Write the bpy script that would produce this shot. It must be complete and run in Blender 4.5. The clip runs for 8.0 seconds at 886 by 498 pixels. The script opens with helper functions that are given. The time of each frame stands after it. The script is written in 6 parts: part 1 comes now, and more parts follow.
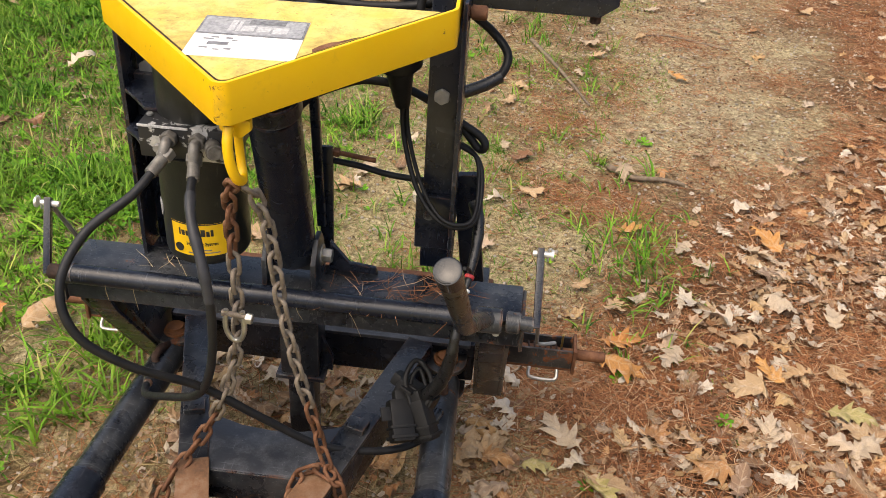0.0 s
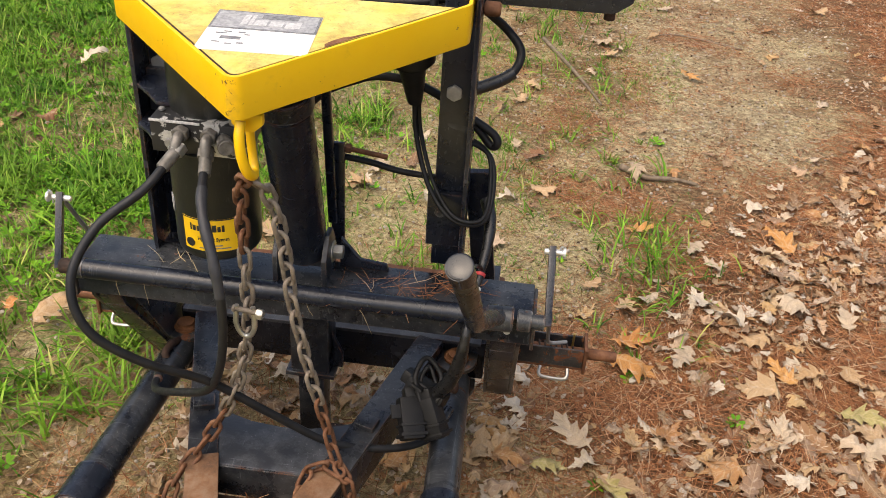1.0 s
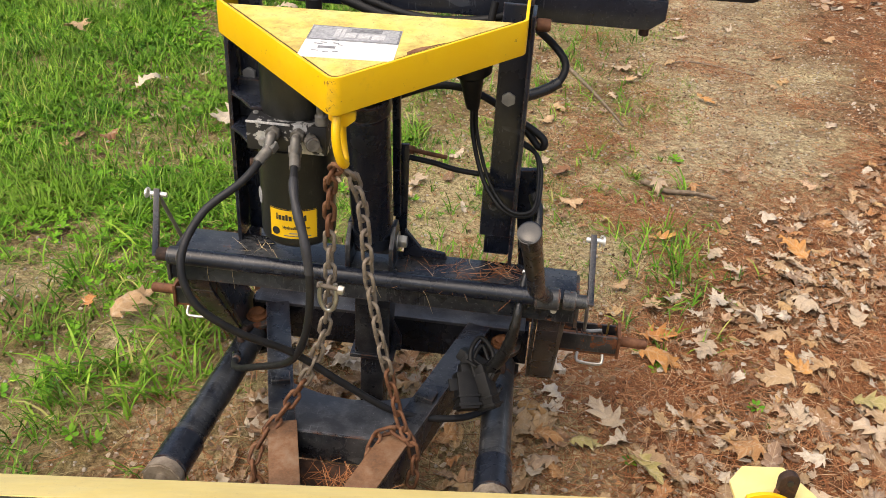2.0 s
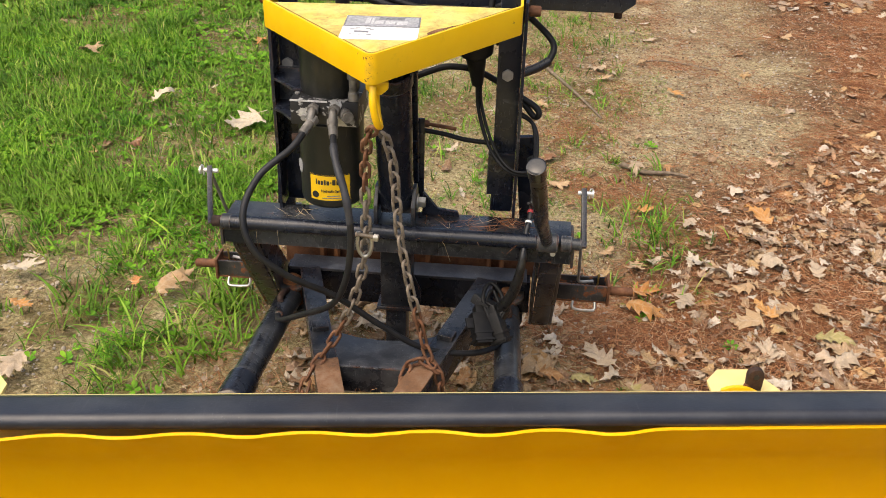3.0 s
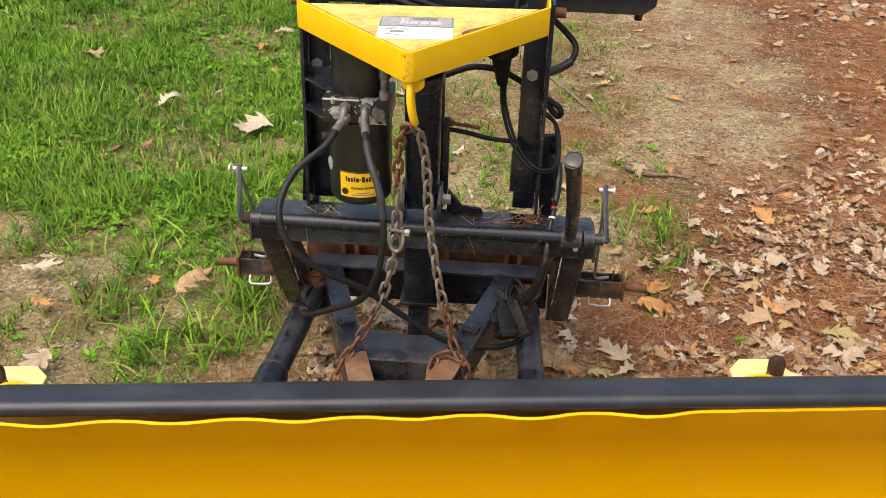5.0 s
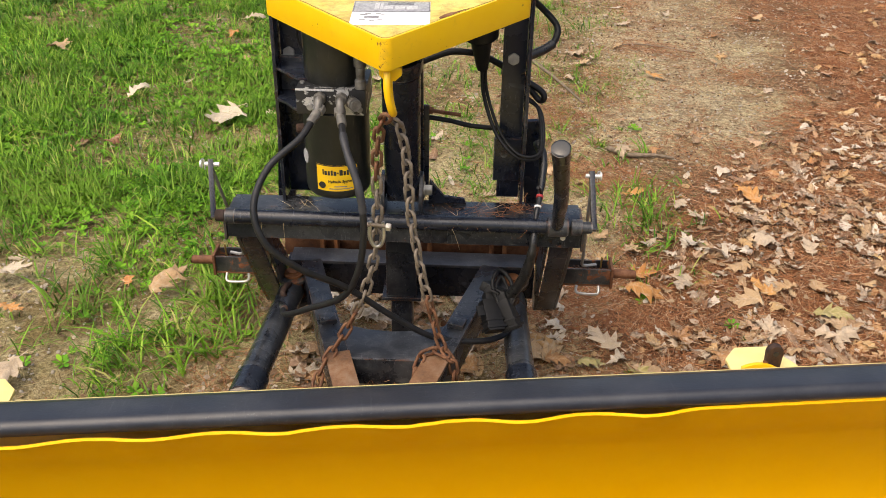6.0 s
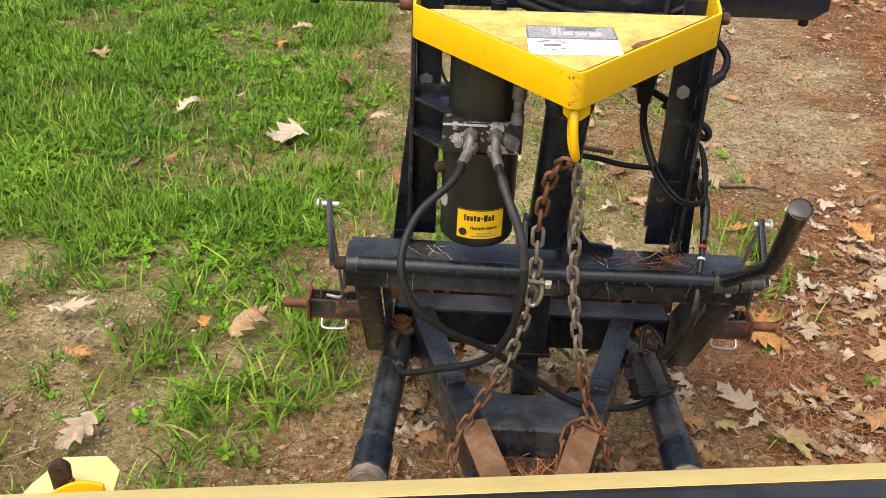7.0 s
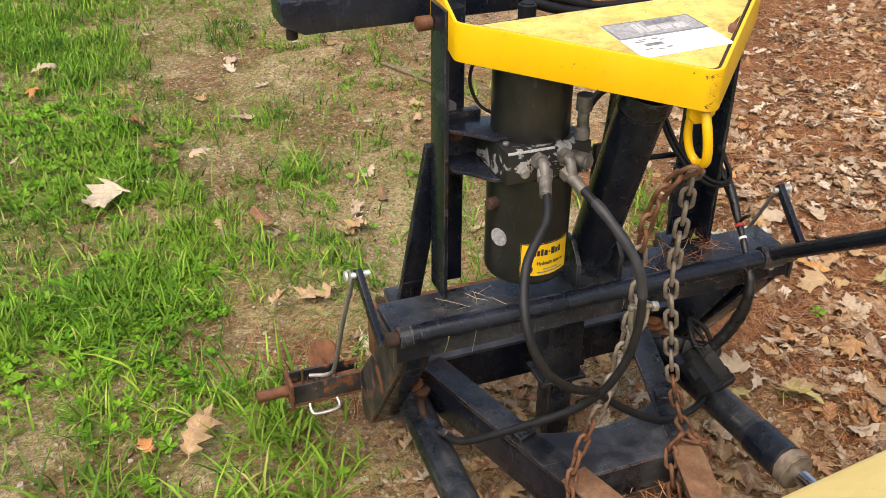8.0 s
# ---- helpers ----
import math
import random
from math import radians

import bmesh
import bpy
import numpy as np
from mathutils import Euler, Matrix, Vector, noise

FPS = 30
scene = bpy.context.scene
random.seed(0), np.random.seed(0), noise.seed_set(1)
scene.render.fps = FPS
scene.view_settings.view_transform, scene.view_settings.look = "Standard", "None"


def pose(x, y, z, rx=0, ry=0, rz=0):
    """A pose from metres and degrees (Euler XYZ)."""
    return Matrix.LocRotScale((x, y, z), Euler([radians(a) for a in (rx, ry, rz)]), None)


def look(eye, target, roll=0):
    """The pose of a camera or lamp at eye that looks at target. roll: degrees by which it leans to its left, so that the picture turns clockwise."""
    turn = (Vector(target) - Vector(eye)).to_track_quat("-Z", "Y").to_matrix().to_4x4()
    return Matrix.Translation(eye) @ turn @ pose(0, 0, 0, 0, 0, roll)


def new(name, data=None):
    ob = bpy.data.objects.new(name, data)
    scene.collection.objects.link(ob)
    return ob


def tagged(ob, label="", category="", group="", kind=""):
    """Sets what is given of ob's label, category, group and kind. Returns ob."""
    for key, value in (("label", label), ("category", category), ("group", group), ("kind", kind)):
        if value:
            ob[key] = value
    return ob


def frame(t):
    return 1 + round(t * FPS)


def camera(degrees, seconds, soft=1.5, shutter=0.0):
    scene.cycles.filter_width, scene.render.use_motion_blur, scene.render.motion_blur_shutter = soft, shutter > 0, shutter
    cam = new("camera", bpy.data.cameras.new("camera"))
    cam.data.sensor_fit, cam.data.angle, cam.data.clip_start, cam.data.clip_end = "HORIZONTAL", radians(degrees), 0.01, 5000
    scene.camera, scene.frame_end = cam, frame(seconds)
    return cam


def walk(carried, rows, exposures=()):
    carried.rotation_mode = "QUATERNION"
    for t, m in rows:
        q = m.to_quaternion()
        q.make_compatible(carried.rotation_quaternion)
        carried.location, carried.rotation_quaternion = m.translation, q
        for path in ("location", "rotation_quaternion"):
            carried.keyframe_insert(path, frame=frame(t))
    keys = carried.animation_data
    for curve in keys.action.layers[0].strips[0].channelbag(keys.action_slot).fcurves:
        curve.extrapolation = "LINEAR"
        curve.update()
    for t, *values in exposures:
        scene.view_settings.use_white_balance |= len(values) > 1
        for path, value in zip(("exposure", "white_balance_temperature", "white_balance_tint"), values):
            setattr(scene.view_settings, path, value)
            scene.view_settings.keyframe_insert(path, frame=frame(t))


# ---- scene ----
cam = camera(49.5, 8.0, soft=0.75)
PATH = [
    (0, (0.381, -1.379, 1.628), (0.259, 0.271, 0.506), 3.8),
    (0.5, (0.386, -1.376, 1.623), (0.247, 0.272, 0.498), 3.4),
    (1, (0.379, -1.376, 1.62), (0.236, 0.272, 0.496), 3.8),
    (1.5, (0.366, -1.411, 1.662), (0.214, 0.239, 0.543), 4),
    (1.8, (0.338, -1.512, 1.673), (0.182, 0.131, 0.609), 4.3),
    (2, (0.315, -1.628, 1.663), (0.145, 0.057, 0.6), 3.3),
    (2.2, (0.277, -1.74, 1.657), (0.115, -0.043, 0.61), 2.5),
    (3.3, (0.278, -2.062, 1.723), (0.147, -0.341, 0.712), 1.4),
    (3.5, (0.264, -2.08, 1.727), (0.139, -0.355, 0.722), 1.3),
    (4, (0.237, -2.122, 1.732), (0.121, -0.389, 0.739), 1.1),
    (4.5, (0.2, -2.118, 1.714), (0.096, -0.379, 0.732), 2.4),
    (5.8, (0.15, -2.033, 1.692), (0.088, -0.325, 0.661), 1),
    (6, (0.157, -2.007, 1.683), (0.106, -0.294, 0.651), 1.1),
    (6.3, (0.173, -1.902, 1.66), (0.128, -0.208, 0.65), 1.8),
    (6.5, (0.124, -1.853, 1.659), (0.085, -0.135, 0.635), 3.4),
    (6.7, (0.035, -1.808, 1.663), (-0.009, -0.09, 0.635), 3.9),
    (7, (-0.2, -1.729, 1.621), (-0.225, -0.01, 0.599), 2.5),
    (7.2, (-0.328, -1.667, 1.633), (-0.33, 0.049, 0.607), -1.1),
    (7.5, (-0.526, -1.557, 1.595), (-0.265, 0.137, 0.565), 0),
    (7.8, (-0.715, -1.406, 1.56), (-0.212, 0.219, 0.544), 0.8),
    (8, (-0.85, -1.32, 1.57), (-0.235, 0.277, 0.535), 0.3),
]
walk(cam, [(t, look(eye, target, roll)) for t, eye, target, roll in PATH], [(0, 0.61, 7100, 12), (8, 0.61, 7100, 12)])

# ---- light ----
world = bpy.data.worlds.new("sky")
scene.world = world
world.use_nodes = True
wn = world.node_tree
sky = wn.nodes.new("ShaderNodeTexSky")
sky.sky_type, sky.sun_disc = "NISHITA", False
sky.sun_elevation, sky.sun_rotation = radians(61), radians(-137)
sky.air_density, sky.dust_density, sky.ozone_density = 1.0, 4.0, 1.0
wn.nodes["Background"].inputs["Strength"].default_value = 0.15
wn.links.new(sky.outputs["Color"], wn.nodes["Background"].inputs["Color"])
sun = new("sun", bpy.data.lights.new("sun", "SUN"))
sun.data.energy, sun.data.angle, sun.data.color = 1.9, radians(80), (1.0, 0.95, 0.86)
sun.matrix_world = look((-2.25, -2.4, 6.0), (0, 0, 0))


# ---- materials ----
class Mat:
    """A small helper round one node material."""

    def __init__(self, name):
        self.m = bpy.data.materials.new(name)
        self.m.use_nodes = True
        self.t = self.m.node_tree
        self.b = self.t.nodes["Principled BSDF"]
        self.co = self.t.nodes.new("ShaderNodeTexCoord").outputs["Object"]

    def put(self, socket, value):
        if hasattr(value, "is_linked"):
            self.t.links.new(value, socket)
        else:
            socket.default_value = value

    def noise(self, scale, detail=4, rough=0.6, where=None, warp=0.0):
        n = self.t.nodes.new("ShaderNodeTexNoise")
        n.inputs["Scale"].default_value = scale
        n.inputs["Detail"].default_value = detail
        n.inputs["Roughness"].default_value = rough
        n.inputs["Distortion"].default_value = warp
        self.t.links.new(where or self.co, n.inputs["Vector"])
        return n.outputs["Fac"]

    def ramp(self, fac, *stops):
        r = self.t.nodes.new("ShaderNodeValToRGB")
        e = r.color_ramp.elements
        while len(e) < len(stops):
            e.new(0.5)
        for el, (pos, col) in zip(e, stops):
            el.position = pos
            el.color = (*col, 1) if hasattr(col, "__len__") else (col, col, col, 1)
        self.t.links.new(fac, r.inputs["Fac"])
        return r.outputs["Color"]

    def mix(self, fac, a, b, mode="MIX"):
        x = self.t.nodes.new("ShaderNodeMix")
        x.data_type, x.blend_type = "RGBA", mode
        for s, v in ((x.inputs[0], fac), (x.inputs[6], a), (x.inputs[7], b)):
            if isinstance(v, tuple) and len(v) == 3:
                v = (*v, 1)
            self.put(s, v)
        return x.outputs[2]

    def calc(self, op, a, b=0.0, c=0.0):
        x = self.t.nodes.new("ShaderNodeMath")
        x.operation = op
        for s, v in zip(x.inputs, (a, b, c)):
            self.put(s, v)
        return x.outputs[0]

    def stretch(self, sx, sy, sz):
        x = self.t.nodes.new("ShaderNodeMapping")
        x.inputs["Scale"].default_value = (sx, sy, sz)
        self.t.links.new(self.co, x.inputs["Vector"])
        return x.outputs["Vector"]

    def bump(self, height, dist, strength=1.0):
        x = self.t.nodes.new("ShaderNodeBump")
        x.inputs["Distance"].default_value = dist
        x.inputs["Strength"].default_value = strength
        self.put(x.inputs["Height"], height)
        self.t.links.new(x.outputs["Normal"], self.b.inputs["Normal"])

    def done(self, color, rough=0.5, metal=0.0, spec=0.5):
        if isinstance(color, tuple):
            color = (*color[:3], 1)
        self.put(self.b.inputs["Base Color"], color)
        self.put(self.b.inputs["Roughness"], rough)
        self.put(self.b.inputs["Metallic"], metal)
        self.b.inputs["Specular IOR Level"].default_value = spec
        return self.m


def painted(name, base, worn, rust_at, rough, dust=0.5, dusty=(0.20, 0.17, 0.13), scratch=0.0, edge=0.0):
    """Old gloss paint: blotches, dust, scuffs and chips down to rust."""
    k = Mat(name)
    blot = k.ramp(k.noise(9, 5), (0.3, base), (0.75, worn))
    dustf = k.calc("MULTIPLY", k.ramp(k.noise(6.5, 8, 0.75), (0.44, 0.0), (0.72, 1.0)), dust)
    col = k.mix(dustf, blot, dusty)
    scuff = k.ramp(k.noise(60, 3, 0.6, k.stretch(1, 1, 6)), (0.70, 0.0), (0.76, 1.0))
    col = k.mix(k.calc("MULTIPLY", scuff, 0.35 * dust), col, dusty)
    fleck = k.ramp(k.noise(190, 3, 0.6), (0.635, 0.0), (0.67, 1.0))
    col = k.mix(k.calc("MULTIPLY", k.calc("MULTIPLY", fleck, k.ramp(k.noise(7, 3), (0.42, 0.0), (0.58, 1.0))), min(1.0, 1.5 * dust)), col, dusty)
    # thin bright scratches; rubbed edges, partly rust, with sky glint painted pale along them
    for way in ((260, 9, 40), (12, 300, 30)):
        line = k.ramp(k.noise(1.0, 2, 0.5, k.stretch(*way)), (0.66, 0.0), (0.675, 1.0))
        col = k.mix(k.calc("MULTIPLY", k.calc("MULTIPLY", line, k.ramp(k.noise(11, 3), (0.45, 0.0), (0.6, 1.0))), scratch), col, dusty)
    if edge:
        bn = k.t.nodes.new("ShaderNodeBevel")
        bn.samples = 4
        bn.inputs["Radius"].default_value = 0.005
        vm = k.t.nodes.new("ShaderNodeVectorMath")
        vm.operation = "DOT_PRODUCT"
        k.t.links.new(bn.outputs[0], vm.inputs[0])
        k.t.links.new(k.t.nodes.new("ShaderNodeNewGeometry").outputs["Normal"], vm.inputs[1])
        rub_glint = k.ramp(vm.outputs["Value"], (0.90, 1.0), (0.985, 0.0))
        rub_glint = k.calc("MULTIPLY", rub_glint, k.ramp(k.noise(22, 5, 0.7), (0.40, 0.0), (0.62, 1.0)))
        col = k.mix(k.calc("MULTIPLY", rub_glint, edge), col, k.ramp(k.noise(35, 3), (0.42, dusty), (0.55, (0.16, 0.065, 0.03))))
    chip = k.ramp(k.noise(26, 6, 0.7, warp=0.4), (rust_at, 0.0), (rust_at + 0.03, 1.0))
    col = k.mix(chip, col, k.ramp(k.noise(120), (0.3, (0.10, 0.035, 0.015)), (0.7, (0.24, 0.09, 0.035))))
    k.bump(k.noise(180, 3), 0.0006, 0.5)
    r = k.calc("ADD", k.calc("MULTIPLY", k.noise(14, 5), 0.35), rough - 0.15)
    return k.done(col, k.mix(chip, r, (0.85, 0.85, 0.85)))


BLACK = painted("black_paint", (0.0040, 0.0058, 0.0115), (0.0098, 0.013, 0.022), 0.735, 0.24, 0.10, (0.14, 0.155, 0.185), 0.25, 0.6)
BLACK_WORN = painted("worn_black_paint", (0.0045, 0.0060, 0.010), (0.0135, 0.0155, 0.021), 0.655, 0.26, 0.38, (0.175, 0.18, 0.18), 0.35, 0.9)
YELLOW = painted("yellow_paint", (0.83, 0.47, 0.003), (0.86, 0.53, 0.008), 0.72, 0.36, 0.10, (0.40, 0.27, 0.08), 0.25, 0.3)
YELLOW_DIRTY = painted("weathered_yellow_paint", (0.80, 0.66, 0.24), (0.74, 0.54, 0.11), 0.685, 0.6, 0.85, (0.32, 0.235, 0.075), 0.3)
# sky light on the blade back is put into this paler yellow
YELLOW_SKYLIT = painted("sky_lit_yellow_paint", (0.84, 0.69, 0.30), (0.82, 0.64, 0.22), 0.80, 0.6, 0.35, (0.52, 0.42, 0.22))
BLACK_RUSTY = painted("rust_eaten_black_paint", (0.008, 0.009, 0.012), (0.022, 0.022, 0.024), 0.55, 0.42, 0.4, (0.18, 0.165, 0.14), 0.5, 1.0)
BLACK_SATIN = painted("satin_black_paint", (0.013, 0.016, 0.023), (0.024, 0.028, 0.037), 0.70, 0.36, 0.48, (0.175, 0.185, 0.20), 0.45, 0.5)
BLACK_STRIP = painted("blade_strip_paint", (0.013, 0.015, 0.021), (0.026, 0.028, 0.036), 0.76, 0.34, 0.15, (0.17, 0.17, 0.17), 0.1)
OLIVE_TANK = painted("dusty_black_tank", (0.0075, 0.0088, 0.0085), (0.018, 0.019, 0.0165), 0.72, 0.34, 0.24, (0.085, 0.08, 0.062), 0.35)


def rusty(name, dark, mid, light, metal=0.15):
    k = Mat(name)
    a = k.ramp(k.noise(30, 8, 0.75), (0.25, dark), (0.5, mid), (0.8, light))
    b = k.ramp(k.noise(7, 4), (0.35, 0.55), (0.7, 1.0))
    k.bump(k.noise(160, 6, 0.7), 0.0012, 0.8)
    return k.done(k.mix(1.0, a, b, "MULTIPLY"), k.ramp(k.noise(40), (0.3, 0.6), (0.7, 0.95)), metal)


RUST = rusty("rusted_steel", (0.055, 0.024, 0.013), (0.19, 0.075, 0.032), (0.34, 0.16, 0.075))
RUST_ORANGE = rusty("orange_rust", (0.12, 0.042, 0.018), (0.30, 0.115, 0.040), (0.44, 0.21, 0.095), 0.05)
RUST_DARK = rusty("dark_rusted_steel", (0.018, 0.012, 0.010), (0.055, 0.028, 0.018), (0.16, 0.075, 0.04))
RUST_FLAT = rusty("worn_rusty_plate", (0.085, 0.048, 0.030), (0.235, 0.118, 0.058), (0.32, 0.235, 0.165), 0.15)
CHAIN_RUSTY = rusty("rusty_chain_steel", (0.06, 0.030, 0.018), (0.20, 0.085, 0.04), (0.34, 0.20, 0.12), 0.25)
CHAIN_GREY = rusty("weathered_chain_steel", (0.12, 0.085, 0.055), (0.31, 0.255, 0.20), (0.48, 0.42, 0.34), 0.45)


def simple(name, col, col2, scale, rough, metal=0.0, bump=0.0, spec=0.5):
    k = Mat(name)
    if bump:
        k.bump(k.noise(scale * 6, 4), bump, 0.7)
    r = k.ramp(k.noise(scale * 2, 4), (0.3, max(rough - 0.1, 0.05)), (0.7, min(rough + 0.12, 1.0)))
    return k.done(k.ramp(k.noise(scale, 5), (0.3, col), (0.72, col2)), r, metal, spec)


RUBBER = simple("hose_rubber", (0.006, 0.0065, 0.008), (0.018, 0.018, 0.020), 40, 0.5, 0, 0.0004, 0.35)
AMBER = simple("amber_lens", (0.75, 0.17, 0.005), (0.80, 0.24, 0.01), 30, 0.18)
CABLE = simple("cable_jacket", (0.005, 0.005, 0.006), (0.013, 0.013, 0.013), 50, 0.52, 0, 0.0004, 0.28)
TAPE = simple("wrapped_tape", (0.005, 0.005, 0.006), (0.016, 0.016, 0.016), 70, 0.33, 0, 0.0010)
ZINC = simple("zinc_plated_steel", (0.34, 0.33, 0.31), (0.56, 0.54, 0.50), 60, 0.38, 0.85)
BOLT_GREY = simple("dull_grey_bolt", (0.20, 0.20, 0.20), (0.36, 0.35, 0.33), 60, 0.5, 0.5)
CHROME = simple("chrome_rod", (0.72, 0.72, 0.72), (0.85, 0.85, 0.84), 30, 0.12, 1.0)
FITTING = simple("dirty_hose_fitting", (0.09, 0.085, 0.075), (0.30, 0.28, 0.25), 55, 0.55, 0.55, 0.0005)
BRASS = simple("brass_pin", (0.45, 0.32, 0.10), (0.60, 0.44, 0.16), 60, 0.4, 0.9)
GRIP = simple("handle_grip", (0.005, 0.005, 0.005), (0.018, 0.016, 0.014), 25, 0.30, 0, 0.0005)
GRIP_END = simple("glossy_grip_end", (0.008, 0.008, 0.009), (0.016, 0.016, 0.017), 20, 0.16, 0, 0.0002)
LABEL_YELLOW = simple("label_yellow", (0.83, 0.52, 0.01), (0.80, 0.47, 0.02), 30, 0.4)
LABEL_WHITE = simple("label_white", (0.80, 0.79, 0.76), (0.70, 0.69, 0.66), 45, 0.5)
LABEL_WORN = simple("rubbed_label_print", (0.34, 0.34, 0.34), (0.66, 0.65, 0.63), 210, 0.5)
LABEL_GREY = simple("label_grey", (0.20, 0.20, 0.205), (0.46, 0.46, 0.46), 160, 0.5)
INK = simple("label_ink", (0.012, 0.012, 0.012), (0.03, 0.03, 0.03), 40, 0.5)
INK_FADED = simple("faded_label_ink", (0.06, 0.06, 0.065), (0.30, 0.30, 0.30), 130, 0.5)
POLY = painted("yellow_poly_sheet", (0.86, 0.42, 0.0015), (0.89, 0.455, 0.003), 0.86, 0.48, 0.03, (0.50, 0.30, 0.06))

# deck paint under greasy dirt; sky sheen is put into its pale yellow
kd = Mat("dirty_sky_lit_deck_paint")
dcol = kd.ramp(kd.noise(12, 6, 0.7), (0.35, (0.72, 0.58, 0.19)), (0.68, (0.64, 0.45, 0.07)))
dirt = kd.ramp(kd.noise(17, 9, 0.8, warp=0.3), (0.46, 0.0), (0.64, 1.0))
dcol = kd.mix(kd.calc("MULTIPLY", dirt, 0.88), dcol, (0.33, 0.235, 0.065))
spots = kd.ramp(kd.noise(110, 4, 0.7), (0.62, 0.0), (0.68, 1.0))
dcol = kd.mix(kd.calc("MULTIPLY", spots, 0.6), dcol, (0.16, 0.095, 0.035))
kd.bump(kd.noise(140, 4), 0.0006, 0.5)
DECK_SKY_DIRT = kd.done(dcol, kd.ramp(kd.noise(20, 5), (0.3, 0.5), (0.7, 0.8)))

# yellow flange paint, knocked bare round the nose
kn = Mat("chipped_yellow_paint")
ynose = kn.ramp(kn.noise(9, 5), (0.3, (0.83, 0.47, 0.003)), (0.75, (0.86, 0.53, 0.008)))
spot = kn.t.nodes.new("ShaderNodeVectorMath")
spot.operation = "DISTANCE"
kn.t.links.new(kn.stretch(1.0, 1.0, 0.35), spot.inputs[0])
spot.inputs[1].default_value = (-0.012, -0.228, 0.020)
near = kn.ramp(spot.outputs["Value"], (0.004, 0.16), (0.024, 0.0))
knock = kn.ramp(kn.calc("ADD", kn.noise(75, 6, 0.75), near), (0.655, 0.0), (0.70, 1.0))
grime = kn.ramp(kn.calc("ADD", kn.noise(30, 5, 0.7), kn.calc("MULTIPLY", near, 1.2)), (0.60, 0.0), (0.85, 0.45))
ynose = kn.mix(grime, ynose, (0.40, 0.24, 0.03))
ynose = kn.mix(knock, ynose, kn.ramp(kn.noise(120), (0.3, (0.05, 0.022, 0.012)), (0.7, (0.20, 0.085, 0.035))))
kn.bump(kn.noise(120, 3), 0.0005, 0.4)
YELLOW_NOSE = kn.done(ynose, kn.ramp(kn.noise(14, 5), (0.3, 0.26), (0.7, 0.48)))

for paint, gloss in ((POLY, 0.14), (BLACK, 0.40), (BLACK_WORN, 0.42)):
    paint.node_tree.nodes["Principled BSDF"].inputs["Specular IOR Level"].default_value = gloss

# black paint flaking off bare aluminium
km = Mat("flaking_aluminium_block")
flake = km.ramp(km.noise(24, 5, 0.6, warp=0.6), (0.55, 0.0), (0.58, 1.0))
km.bump(flake, 0.0006, 0.6)
MANIFOLD = km.done(km.mix(flake, (0.016, 0.016, 0.017), km.ramp(km.noise(90), (0.3, (0.38, 0.38, 0.37)), (0.7, (0.62, 0.61, 0.59)))), 0.45, km.calc("MULTIPLY", flake, 0.5))

# dirt track: pale sand, brown humus, needle-red soil
kg = Mat("dirt_ground")
sep = kg.t.nodes.new("ShaderNodeSeparateXYZ")
kg.t.links.new(kg.co, sep.inputs[0])
gx, gy = sep.outputs[0], sep.outputs[1]
wob = kg.calc("MULTIPLY_ADD", kg.noise(1.9, 8, 0.75), 1.1, -0.55)
sand = kg.ramp(kg.noise(70, 6, 0.75), (0.33, (0.14, 0.10, 0.045)), (0.46, (0.42, 0.335, 0.175)), (0.56, (0.55, 0.455, 0.255)), (0.72, (0.74, 0.65, 0.43)))
humus = kg.ramp(kg.noise(55, 7, 0.75), (0.32, (0.07, 0.040, 0.018)), (0.50, (0.23, 0.150, 0.075)), (0.72, (0.50, 0.38, 0.22)))
redsoil = kg.ramp(kg.noise(48, 7, 0.8), (0.34, (0.035, 0.015, 0.008)), (0.50, (0.145, 0.062, 0.028)), (0.74, (0.34, 0.18, 0.09)))
patch = kg.ramp(kg.noise(2.6, 9, 0.66, warp=0.3), (0.45, 0.0), (0.53, 1.0))
base = kg.mix(patch, humus, sand)
# the litter begins right of a slanting line across the track
bend = kg.calc("MULTIPLY", kg.calc("MULTIPLY_ADD", kg.noise(0.35, 4), 6.0, -3.0), kg.ramp(kg.calc("MULTIPLY_ADD", gy, -0.4, -0.4), (0.0, 0.0), (1.0, 1.0)))
wob = kg.calc("ADD", wob, bend)
edge = kg.calc("ADD", kg.calc("SUBTRACT", gx, kg.calc("MINIMUM", 1.75, kg.calc("ADD", kg.calc("MULTIPLY_ADD", gy, 0.16, 0.50), kg.calc("MULTIPLY", kg.calc("MAXIMUM", kg.calc("SUBTRACT", gy, 0.8), 0.0), 0.75)))), wob)
lit = kg.ramp(kg.calc("MULTIPLY_ADD", edge, 1.3, 0.5), (0.35, 0.0), (0.75, 1.0))
speck = kg.ramp(kg.noise(5.0, 9, 0.74), (0.47, 0.0), (0.58, 1.0))
base = kg.mix(kg.calc("MULTIPLY", speck, 0.50), base, kg.mix(0.5, humus, redsoil))
base = kg.mix(kg.calc("MULTIPLY", lit, 0.95), base, kg.mix(kg.calc("MULTIPLY", patch, 0.35), redsoil, humus))
